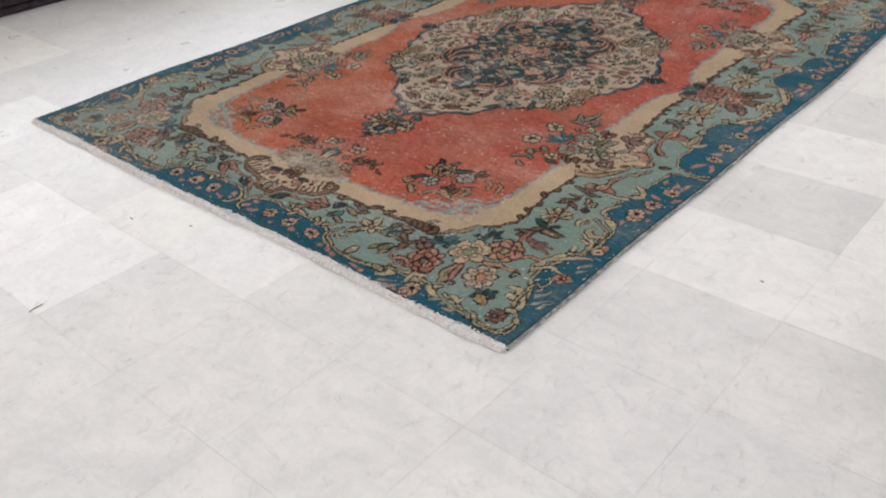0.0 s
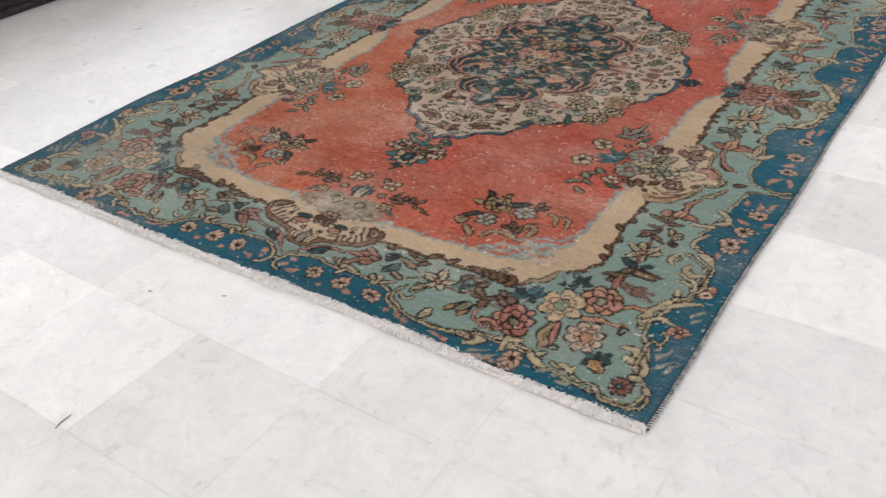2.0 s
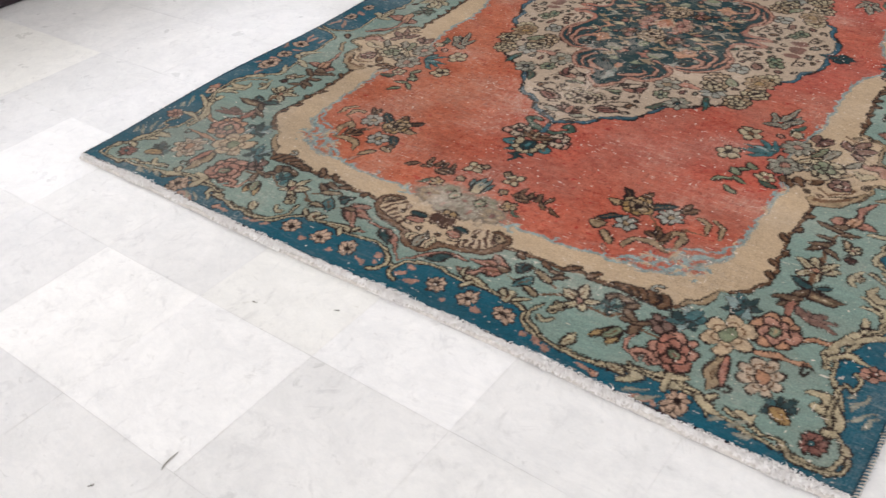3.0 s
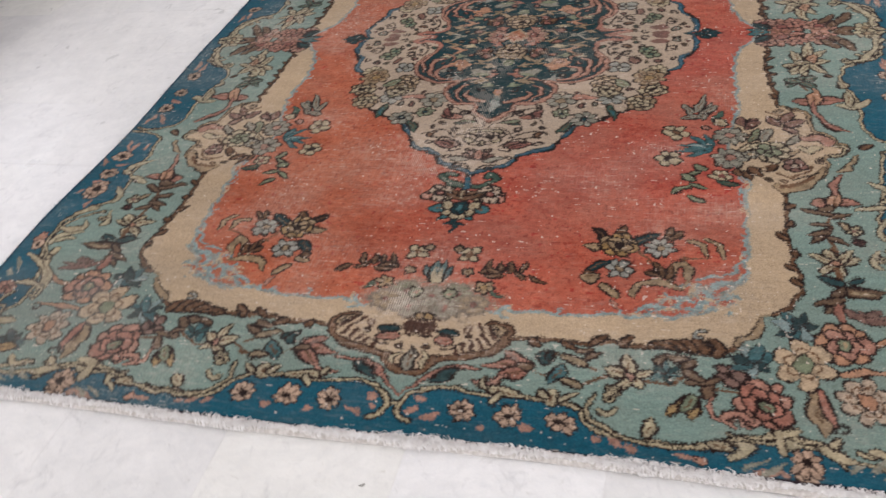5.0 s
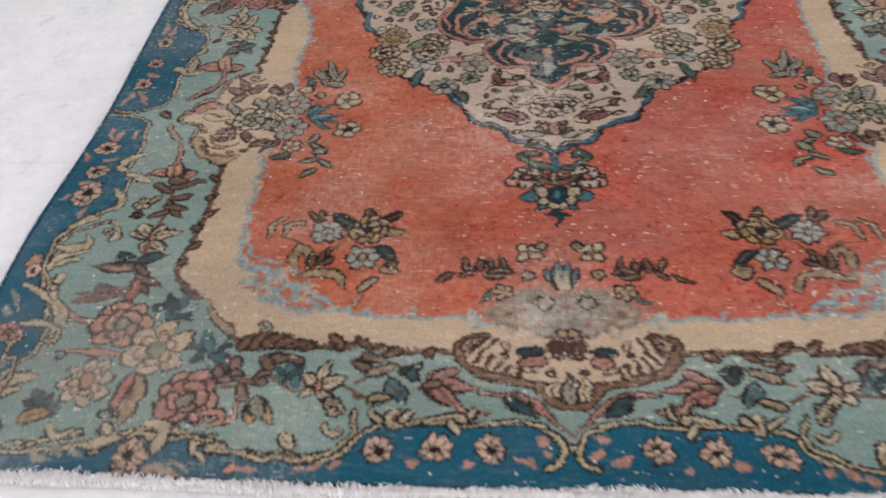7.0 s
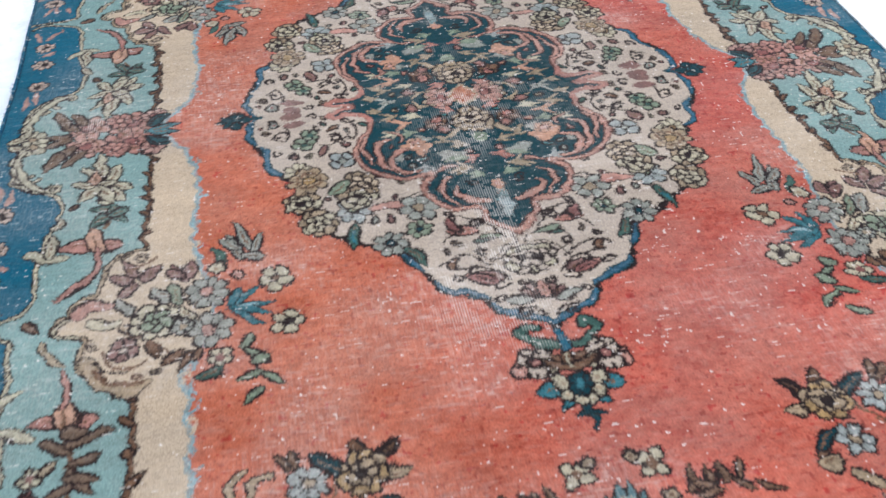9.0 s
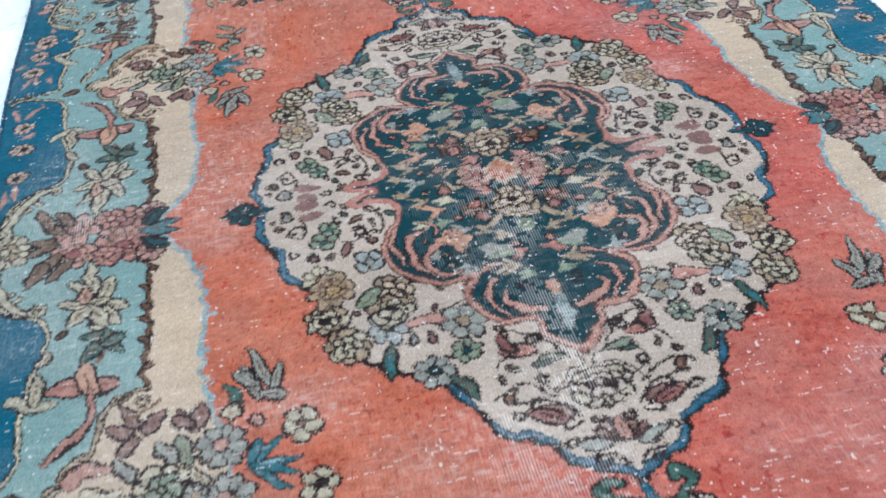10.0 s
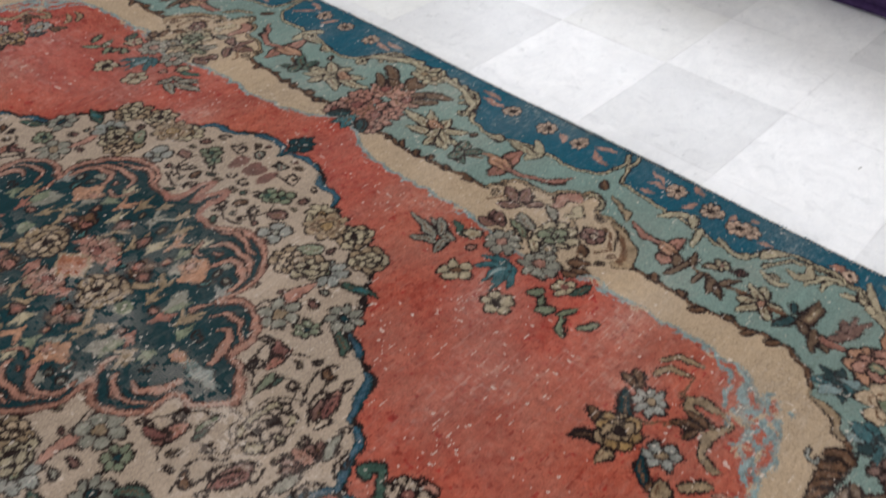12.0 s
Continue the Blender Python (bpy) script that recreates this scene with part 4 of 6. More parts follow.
for u0, v0, ln, a, c in ((0.070, 1.248, 0.055, 12, TAN), (0.130, 1.272, 0.070, 2, GREY), (0.135, 1.228, 0.046, -14, TAN), (0.090, 1.215, 0.040, 25, BONE), (0.030, 1.160, 0.044, -22, TAN), (0.110, 1.165, 0.040, 14, SAGE), (0.115, 1.195, 0.050, 8, PEACH),
                     (0.085, 1.145, 0.040, -10, GREY), (0.028, 1.110, 0.036, 30, TAN), (0.095, 1.045, 0.040, 20, ASH), (0.030, 1.040, 0.045, 10, TAN), (0.010, 1.070, 0.036, -20, CORAL), (0.145, 1.175, 0.034, -30, BONE),
                     (0.020, 1.015, 0.030, 40, SAGE), (0.150, 1.085, 0.026, 80, GREY), (0.030, 1.225, 0.034, 40, CORAL), (0.165, 1.250, 0.030, 20, TAN), (0.062, 1.122, 0.034, 60, TAN)):
    leaf(u0, v0, ln, 0.011, a, c, None, -0.001, rng.uniform(-0.4, 0.4))
    leaf(u0 + 0.2 * ln, v0, ln * 0.6, 0.008, a + 38, c, None, -0.001)
    leaf(u0 + 0.2 * ln, v0, ln * 0.6, 0.008, a - 38, c, None, -0.001)
style(1.0, 1.0)
# scrolls and blossoms of the dark heart
plume([(0.166, 1.154), (0.187, 1.140), (0.189, 1.106), (0.179, 1.066), (0.151, 1.041)], 0.0092, FRAME_PINK)
plume([(0.140, 1.113), (0.167, 1.098), (0.167, 1.068), (0.144, 1.045), (0.117, 1.045)], 0.0103, FRAME_PINK)
plume([(0.198, 1.173), (0.213, 1.138), (0.198, 1.081)], 0.0072, FRAME_PINK)
plume([(0.022, 0.943), (0.051, 0.948), (0.071, 0.968), (0.068, 0.987)], 0.0122, FRAME_PINK)
plume([(0.073, 1.019), (0.094, 1.000), (0.093, 0.968), (0.073, 0.939)], 0.0060, FRAME_PINK)
plume([(0.058, 1.047), (0.076, 1.048), (0.094, 1.037)], 0.0060, FRAME_PINK)
plume([(0.143, 1.142), (0.140, 1.162), (0.163, 1.176)], 0.0060, FRAME_PINK)
flower(0.117, 1.135, 0.0156, 5, PEACH, PINK, 0.2, -0.001, depth=0.5)
flower(0.001, 0.986, 0.0122, 5, PEACH, PINK, 0.2, -0.001, depth=0.5)
leaf(0.004, 0.963, 0.071, 0.0137, -90, rgb(92, 112, 114), None, 0.0005, 0.0)
leaf(0.004, 0.948, 0.042, 0.0067, -90, rgb(112, 130, 132), None, -0.001, 0.0)
flower(0.010, 1.173, 0.0267, 8, TAN, BROWN, 0.2, 0.0015, depth=0.4)
flower(0.043, 1.270, 0.0285, 8, PINK, ROSE, 0.5, 0.0015, depth=0.5)
rose(0.001, 1.197, 0.0323, TAN, CREAM, 0.3)
flower(0.059, 1.166, 0.0106, 5, PLUM, CORAL, 0.2, 0.0028, depth=0.42)
flower(0.065, 1.197, 0.0096, 5, CORAL, ROSE, 0.2, 0.0028, depth=0.4)
flower(0.102, 1.244, 0.0114, 5, PLUM, CORAL, 0.2, 0.0028, depth=0.4)
for size, tries in ((0.012, 90), (0.008, 200)):
    strew(INK, (0.0, 0.215, 0.95, 1.275), tries, size, ("leaf", "leaf", "flower"), (rgb(58, 108, 110), TAN, GREY, CORAL, SAGE, rgb(58, 108, 110)), rng)
area([(-0.03, 1.275), (0.0, 1.236), (0.027, 1.275), (0.0, 1.312)], rgb(160, 92, 66), TAN, 0.005)
style()

style(1.0, 1.0, TEAL, 0.10, rgb(36, 22, 22))
# end border
scroll([(0.044, 0.093), (0.020, 0.078), (0.009, 0.058), (0.015, 0.038), (0.030, 0.030)], 0.006, BONE)
stroke(curve([(0.490, 0.137), (0.447, 0.146), (0.414, 0.161), (0.364, 0.142), (0.313, 0.155), (0.280, 0.136), (0.241, 0.124)], 6), 0.0056, BROWN)
stroke(curve([(0.281, 0.156), (0.246, 0.176), (0.220, 0.183)], 6), 0.0046, BROWN)
stroke(curve([(0.243, 0.127), (0.211, 0.138), (0.184, 0.159)], 6), 0.0037, BROWN)
flower(0.465, 0.173, 0.0212, 5, PLUM, DARK, 0.2, 0.0028, depth=0.3)
leaf(0.452, 0.160, 0.049, 0.0097, -168, BROWN, None, 0.0028, 0.0)
leaf(0.429, 0.127, 0.026, 0.0107, 55, BROWN, None, 0.0028, 0.0)
leaf(0.404, 0.171, 0.028, 0.0097, -27, BROWN, None, 0.0028, 0.0)
leaf(0.364, 0.188, 0.021, 0.0106, 32, BROWN, None, 0.0028, 0.0)
leaf(0.416, 0.190, 0.036, 0.0106, 167, BROWN, None, 0.0028, 0.0)
leaf(0.403, 0.180, 0.025, 0.0107, 38, BROWN, None, 0.0028, 0.0)
leaf(0.376, 0.167, 0.025, 0.0106, -167, INK, None, 0.001, 0.0)
leaf(0.376, 0.167, 0.024, 0.0107, -126, CYAN, None, 0.001, 0.0)
leaf(0.376, 0.167, 0.019, 0.0097, -71, INK, None, 0.001, 0.0)
leaf(0.376, 0.167, 0.023, 0.0107, -11, CYAN, None, 0.001, 0.0)
leaf(0.376, 0.167, 0.027, 0.0106, 32, INK, None, 0.001, 0.0)
leaf(0.376, 0.167, 0.022, 0.0106, 77, CYAN, None, 0.001, 0.0)
leaf(0.376, 0.167, 0.020, 0.0107, 144, INK, None, 0.001, 0.0)
leaf(0.334, 0.150, 0.025, 0.0144, -51, BONE, None, 0.0028, 0.0)
leaf(0.333, 0.152, 0.028, 0.0143, 28, BONE, None, 0.0028, 0.0)
leaf(0.331, 0.157, 0.036, 0.0143, 106, BONE, None, 0.0028, 0.0)
leaf(0.328, 0.152, 0.035, 0.0143, 162, BONE, None, 0.0028, 0.0)
leaf(0.330, 0.146, 0.031, 0.0143, -129, BONE, None, 0.0028, 0.0)
flower(0.332, 0.150, 0.0060, 5, PINK, ROSE, 0.2, 0.0028, depth=0.42)
flower(0.308, 0.118, 0.0110, 5, BONE, TAN, 0.3, 0.0028, depth=0.5)
leaf(0.264, 0.168, 0.040, 0.0106, 159, TAN, None, 0.0028, 0.0)
leaf(0.260, 0.126, 0.031, 0.0097, 158, TAN, None, 0.0028, 0.0)
leaf(0.264, 0.179, 0.030, 0.0088, 28, BROWN, None, 0.0028, 0.0)
leaf(0.250, 0.194, 0.031, 0.0078, 16, BROWN, None, 0.0028, 0.0)
leaf(0.234, 0.158, 0.039, 0.0152, -123, CYAN, None, 0.0028, 0.0)
leaf(0.205, 0.163, 0.025, 0.0097, 101, INK, None, 0.0028, 0.0)
leaf(0.217, 0.171, 0.018, 0.0070, 114, INK, None, 0.0028, 0.0)
leaf(0.185, 0.156, 0.045, 0.0180, 151, CORAL, None, 0.0028, 0.0)
leaf(0.184, 0.154, 0.064, 0.0180, -175, CORAL, None, 0.0028, 0.0)
leaf(0.183, 0.150, 0.049, 0.0171, -148, CORAL, None, 0.0028, 0.0)
leaf(0.189, 0.154, 0.020, 0.0124, 178, BROWN, None, 0.0028, 0.0)
leaf(0.169, 0.163, 0.018, 0.0075, 147, PLUM, None, -0.001, 0.0)
leaf(0.414, 0.122, 0.037, 0.0153, -86, GOLD, None, 0.0028, 0.0)
leaf(0.414, 0.122, 0.046, 0.0153, -130, GOLD, None, 0.0028, 0.0)
leaf(0.414, 0.122, 0.031, 0.0152, -110, SAGE, None, 0.0028, 0.0)
leaf(0.517, 0.110, 0.061, 0.0125, -160, PINK, None, 0.001, 0.0)
leaf(0.488, 0.084, 0.031, 0.0116, 139, PINK, None, 0.001, 0.0)
plume([(0.117, 0.140), (0.071, 0.136), (0.035, 0.116), (0.001, 0.080)], 0.0063, CORAL)
leaf(0.080, 0.132, 0.046, 0.0106, -147, INK, None, 0.0028, 0.0)
plume([(0.156, 0.128), (0.128, 0.112), (0.103, 0.115)], 0.0063, PINK)
scroll([(0.033, 0.093), (0.075, 0.097), (0.116, 0.093), (0.184, 0.092), (0.235, 0.092), (0.263, 0.081)], 0.0040, BONE)
leaf(0.184, 0.095, 0.070, 0.0143, 169, BONE, None, 0.0028, 0.0)
leaf(0.153, 0.095, 0.022, 0.0115, -121, BONE, None, 0.0028, 0.0)
leaf(0.127, 0.105, 0.017, 0.0070, 112, BONE, None, 0.0028, 0.0)
leaf(0.225, 0.087, 0.027, 0.0153, 91, BONE, None, 0.0028, 0.0)
leaf(0.219, 0.100, 0.018, 0.0088, 143, BONE, None, 0.0028, 0.0)
leaf(0.240, 0.096, 0.024, 0.0087, 45, BONE, None, 0.0028, 0.0)
scroll([(0.282, 0.110), (0.277, 0.078), (0.292, 0.058), (0.316, 0.044)], 0.0040, BONE)
curl(0.307, 0.109, 0.0116, 60, BONE, 0.004, 1, 0.9)
plume([(0.315, 0.087), (0.301, 0.076), (0.291, 0.084)], 0.0082, BONE)
leaf(0.356, 0.051, 0.024, 0.0144, 72, BONE, None, 0.0028, 0.0)
scroll([(0.315, 0.042), (0.355, 0.035), (0.409, 0.041), (0.450, 0.046)], 0.0040, BONE)
plume([(0.457, 0.063), (0.483, 0.049), (0.459, 0.024)], 0.0120, BONE)
plume([(0.518, 0.068), (0.540, 0.059), (0.559, 0.068)], 0.0129, BONE)
scroll([(0.461, 0.062), (0.500, 0.069), (0.538, 0.074), (0.571, 0.067), (0.598, 0.048), (0.617, 0.030)], 0.0040, BONE)
flower(0.241, 0.054, 0.0198, 8, BLUSH, DARK, 0.2, 0.0012, depth=0.4)
flower(0.170, 0.056, 0.0193, 8, BLUSH, DARK, 0.2, 0.0012, depth=0.4)
flower(0.099, 0.057, 0.0193, 8, BLUSH, DARK, 0.2, 0.0012, depth=0.4)
flower(0.562, 0.018, 0.0193, 8, BLUSH, DARK, 0.2, 0.0012, depth=0.4)
flower(0.423, 0.019, 0.0077, 5, PINK, PEACH, 0.2, 0.0005, depth=0.4)
leaf(0.326, 0.022, 0.024, 0.0102, 147, PINK, None, -0.001, 0.0)
leaf(0.296, 0.029, 0.015, 0.0102, 146, PINK, None, -0.001, 0.0)
leaf(0.069, 0.048, 0.031, 0.0093, -149, PINK, None, -0.001, 0.0)
leaf(0.031, 0.072, 0.015, 0.0102, -23, PINK, None, -0.001, 0.0)
leaf(0.037, 0.053, 0.015, 0.0102, -156, PINK, None, -0.001, 0.0)
leaf(0.205, 0.035, 0.017, 0.0103, 165, PINK, None, -0.001, 0.0)
leaf(0.135, 0.031, 0.011, 0.0093, 151, PINK, None, -0.001, 0.0)
leaf(0.520, 0.012, 0.034, 0.0103, -169, PINK, None, -0.001, 0.0)
leaf(0.535, 0.009, 0.015, 0.0103, 146, PINK, None, -0.001, 0.0)
leaf(0.414, 0.018, 0.028, 0.0103, 170, PINK, None, -0.001, 0.0)
leaf(0.342, 0.019, 0.013, 0.0102, 142, PINK, None, -0.001, 0.0)
# side border, from the corner towards the waist
leaf(0.668, 0.597, 0.047, 0.0208, 22, CORAL, None, 0.0028, -0.4)
leaf(0.668, 0.597, 0.034, 0.0199, 159, CORAL, None, 0.0028, 0.4)
leaf(0.666, 0.591, 0.044, 0.0235, 76, PEACH, None, 0.0028, 0.0)
plume([(0.675, 0.626), (0.675, 0.656), (0.688, 0.689)], 0.0097, CORAL)
plume([(0.722, 0.750), (0.707, 0.716), (0.686, 0.698)], 0.0080, TAN)
leaf(0.665, 0.949, 0.056, 0.0248, 26, CORAL, None, 0.0028, -0.4)
leaf(0.665, 0.949, 0.042, 0.0248, 158, CORAL, None, 0.0028, 0.4)
leaf(0.662, 0.940, 0.060, 0.0266, 80, PEACH, None, 0.0028, 0.0)
plume([(0.665, 0.949), (0.660, 0.910), (0.673, 0.873), (0.701, 0.846), (0.717, 0.834)], 0.0089, CORAL)
stroke(curve([(0.699, 0.837), (0.675, 0.857), (0.663, 0.879)], 6), 0.0055, DARK)
stroke(curve([(0.654, 1.093), (0.645, 1.032), (0.654, 0.998)], 6), 0.0073, BROWN)
leaf(0.656, 1.113, 0.043, 0.0175, -24, BONE, None, 0.0028, 0.0)
leaf(0.658, 1.123, 0.070, 0.0175, 51, BONE, None, 0.0028, 0.0)
leaf(0.660, 1.128, 0.087, 0.0184, 79, BONE, None, 0.0028, 0.0)
leaf(0.655, 1.123, 0.054, 0.0175, 112, BONE, None, 0.0028, 0.0)
leaf(0.653, 1.113, 0.041, 0.0175, -162, BONE, None, 0.0028, 0.0)
leaf(0.654, 1.103, 0.044, 0.0175, -88, BONE, None, 0.0028, 0.0)
leaf(0.652, 1.102, 0.043, 0.0175, -125, BONE, None, 0.0028, 0.0)
flower(0.657, 1.118, 0.0110, 6, PEACH, ROSE, 0.2, 0.0028, depth=0.42)
leaf(0.645, 1.034, 0.043, 0.0157, -46, GREEN, None, 0.0028, 0.0)
leaf(0.648, 1.044, 0.031, 0.0157, 13, GREEN, None, 0.0028, 0.0)
leaf(0.647, 1.054, 0.056, 0.0148, -121, GREEN, None, 0.0028, 0.0)
leaf(0.640, 1.034, 0.024, 0.0157, 161, GREEN, None, 0.0028, 0.0)
stroke(curve([(0.669, 0.594), (0.657, 0.535), (0.653, 0.485), (0.661, 0.457)], 6), 0.0079, BROWN)
leaf(0.664, 0.554, 0.036, 0.0109, 25, BROWN, None, 0.0028, 0.0)
leaf(0.664, 0.562, 0.055, 0.0118, 161, BROWN, None, 0.0028, 0.0)
leaf(0.655, 0.535, 0.032, 0.0108, 175, BROWN, None, 0.0028, 0.0)
leaf(0.654, 0.521, 0.050, 0.0107, -125, BROWN, None, 0.0028, 0.0)
leaf(0.653, 0.499, 0.030, 0.0107, -26, BROWN, None, 0.0028, 0.0)
leaf(0.666, 0.578, 0.023, 0.0118, 163, BROWN, None, 0.0028, 0.0)
leaf(0.654, 0.513, 0.035, 0.0108, -163, BROWN, None, 0.0028, 0.0)
flower(0.700, 0.521, 0.0141, 5, BONE, PLUM, 0.2, 0.0028, depth=0.35)
leaf(0.687, 0.526, 0.019, 0.0099, 124, TAN, None, 0.0028, 0.0)
leaf(0.660, 0.436, 0.035, 0.0133, 14, BONE, None, 0.0028, 0.0)
leaf(0.661, 0.439, 0.037, 0.0133, 48, BONE, None, 0.0028, 0.0)
leaf(0.659, 0.439, 0.030, 0.0133, 117, BONE, None, 0.0028, 0.0)
leaf(0.657, 0.436, 0.043, 0.0133, 157, BONE, None, 0.0028, 0.0)
leaf(0.659, 0.431, 0.029, 0.0134, -84, BONE, None, 0.0028, 0.0)
leaf(0.655, 0.431, 0.035, 0.0134, -131, BONE, None, 0.0028, 0.0)
flower(0.659, 0.436, 0.0060, 5, PEACH, ROSE, 0.2, 0.0028, depth=0.42)
plume([(0.725, 0.428), (0.715, 0.442), (0.728, 0.472)], 0.0102, BONE)
curl(0.730, 0.452, 0.0083, 200, BONE, 0.003, 1, 0.9)
stroke(curve([(0.657, 0.420), (0.657, 0.375), (0.651, 0.330)], 6), 0.0097, BROWN)
leaf(0.659, 0.365, 0.069, 0.0179, 2, BROWN, None, 0.0028, 0.0)
leaf(0.671, 0.365, 0.044, 0.0088, 1, TAN, None, -0.001, 0.0)
leaf(0.663, 0.382, 0.044, 0.0108, 159, INK, None, 0.0028, 0.0)
leaf(0.658, 0.372, 0.034, 0.0108, -130, BROWN, None, 0.0028, 0.0)
leaf(0.656, 0.350, 0.051, 0.0109, -156, BROWN, None, 0.0028, 0.0)
leaf(0.653, 0.336, 0.037, 0.0110, -141, BROWN, None, 0.0028, 0.0)
leaf(0.676, 0.387, 0.025, 0.0116, 31, INK, None, 0.0028, 0.0)
leaf(0.681, 0.309, 0.052, 0.0101, 2, PLUM, None, 0.001, 0.0)
leaf(0.679, 0.303, 0.038, 0.0110, -15, PLUM, None, 0.001, 0.0)
leaf(0.678, 0.312, 0.034, 0.0109, 24, PLUM, None, 0.001, 0.0)
leaf(0.680, 0.307, 0.017, 0.0101, 98, PLUM, None, 0.001, 0.0)
# waist of the side border
flower(0.626, 1.246, 0.0438, 8, CORAL, ROSE, 0.3, 0.0028, depth=0.42)
flower(0.704, 1.244, 0.0383, 8, PINK, ROSE, 0.3, 0.0028, depth=0.42)
flower(0.586, 1.223, 0.0227, 8, PINK, ROSE, 0.3, 0.0028, depth=0.42)
flower(0.651, 1.228, 0.0251, 8, CORAL, PINK, 0.3, 0.0028, depth=0.42)
leaf(0.733, 1.274, 0.046, 0.0171, -25, BROWN, None, 0.0028, 0.0)
leaf(0.724, 1.246, 0.059, 0.0173, -48, BROWN, None, 0.0028, 0.0)
leaf(0.708, 1.226, 0.049, 0.0173, -57, BROWN, None, 0.0028, 0.0)
leaf(0.743, 1.227, 0.056, 0.0179, -66, BROWN, None, 0.0028, 0.0)
leaf(0.594, 1.251, 0.042, 0.0163, -138, INK, None, 0.0028, 0.0)
leaf(0.588, 1.274, 0.043, 0.0170, -162, CYAN, None, 0.0028, 0.0)
leaf(0.591, 1.255, 0.036, 0.0118, -140, INK, None, 0.0028, 0.0)
flower(0.796, 1.262, 0.0272, 6, BONE, TAN, 0.2, 0.0028, depth=0.5)
leaf(0.814, 1.256, 0.026, 0.0134, 32, BONE, None, 0.0028, 0.0)
acanthus([(0.735, 1.122), (0.769, 1.121), (0.805, 1.163), (0.819, 1.212)], 0.0170, BONE, 1)
curl(0.745, 1.121, 0.0133, 90, BONE, 0.004, 1, 0.9)
leaf(0.671, 1.113, 0.032, 0.0165, 158, BONE, None, 0.0028, 0.0)
leaf(0.671, 1.113, 0.049, 0.0175, -120, BONE, None, 0.0028, 0.0)
leaf(0.675, 1.119, 0.037, 0.0175, 14, BONE, None, 0.0028, 0.0)
leaf(0.673, 1.108, 0.042, 0.0166, -53, BONE, None, 0.0028, 0.0)
leaf(0.674, 1.124, 0.034, 0.0165, 84, PEACH, None, 0.0028, 0.0)
# scrolls and acanthus where sea-green meets blue
scroll([(0.797, 0.325), (0.804, 0.369), (0.802, 0.416), (0.781, 0.449), (0.741, 0.472)], 0.0040, BONE)
plume([(0.793, 0.362), (0.784, 0.394), (0.749, 0.402)], 0.0138, BONE)
plume([(0.786, 0.372), (0.770, 0.382), (0.755, 0.378)], 0.0076, BONE)
plume([(0.776, 0.621), (0.759, 0.648), (0.733, 0.664)], 0.0133, BONE)
plume([(0.752, 0.595), (0.730, 0.588), (0.706, 0.579)], 0.0113, BONE)
plume([(0.740, 0.503), (0.741, 0.536), (0.760, 0.559)], 0.0094, BONE)
leaf(0.756, 0.611, 0.028, 0.0110, 20, BONE, None, 0.0028, 0.0)
plume([(0.766, 0.954), (0.735, 0.931), (0.707, 0.933)], 0.0180, BONE)
leaf(0.731, 0.934, 0.058, 0.0148, 93, BONE, None, 0.0028, 0.0)
leaf(0.731, 1.007, 0.029, 0.0130, 111, BONE, None, 0.0028, 0.0)
curl(0.786, 1.162, 0.0212, 200, BONE, 0.005, 1, 0.9)
acanthus([(0.758, 1.119), (0.783, 1.141), (0.811, 1.201), (0.806, 1.249)], 0.0190, BONE, -1)
scroll([(0.860, 0.784), (0.802, 0.778), (0.770, 0.765)], 0.0040, BONE)
scroll([(0.850, 0.804), (0.835, 0.794), (0.797, 0.797)], 0.0040, BONE)
flower(0.807, 0.531, 0.0207, 8, BLUSH, DARK, 0.2, 0.0012, depth=0.4)
flower(0.811, 0.606, 0.0210, 8, BLUSH, DARK, 0.2, 0.0012, depth=0.4)
flower(0.820, 0.679, 0.0209, 8, BLUSH, DARK, 0.2, 0.0012, depth=0.4)
flower(0.816, 1.061, 0.0196, 8, BLUSH, DARK, 0.2, 0.0012, depth=0.4)
flower(0.815, 0.972, 0.0201, 8, BLUSH, DARK, 0.2, 0.0012, depth=0.4)
flower(0.818, 0.895, 0.0188, 8, BLUSH, DARK, 0.2, 0.0012, depth=0.4)
flower(0.821, 0.359, 0.0138, 8, BLUSH, DARK, 0.2, 0.0012, depth=0.4)
leaf(0.814, 0.701, 0.034, 0.0100, 102, PINK, None, -0.001, 0.0)
leaf(0.822, 0.708, 0.037, 0.0100, 64, PINK, None, -0.001, 0.0)
leaf(0.811, 0.640, 0.028, 0.0099, 164, PINK, None, -0.001, 0.0)
leaf(0.838, 0.640, 0.031, 0.0099, 49, PINK, None, -0.001, 0.0)
leaf(0.808, 0.567, 0.017, 0.0088, 170, PINK, None, -0.001, 0.0)
leaf(0.830, 0.570, 0.018, 0.0097, 162, PINK, None, -0.001, 0.0)
leaf(0.793, 0.503, 0.023, 0.0087, -77, PINK, None, -0.001, 0.0)
leaf(0.834, 0.543, 0.014, 0.0088, -50, PINK, None, -0.001, 0.0)
leaf(0.784, 0.709, 0.023, 0.0100, 99, PINK, None, -0.001, 0.0)
leaf(0.814, 0.858, 0.048, 0.0110, -122, PINK, None, -0.001, 0.0)
leaf(0.821, 0.934, 0.034, 0.0109, -147, PINK, None, -0.001, 0.0)
leaf(0.832, 1.103, 0.046, 0.0117, 91, PINK, None, -0.001, 0.0)
leaf(0.815, 1.087, 0.045, 0.0117, 94, PINK, None, -0.001, 0.0)
leaf(0.836, 0.844, 0.020, 0.0100, -79, PINK, None, -0.001, 0.0)
leaf(0.828, 0.864, 0.027, 0.0100, -77, PINK, None, -0.001, 0.0)
style(1.0, 1.0, rgb(150, 140, 130), 0.06, rgb(36, 22, 22))
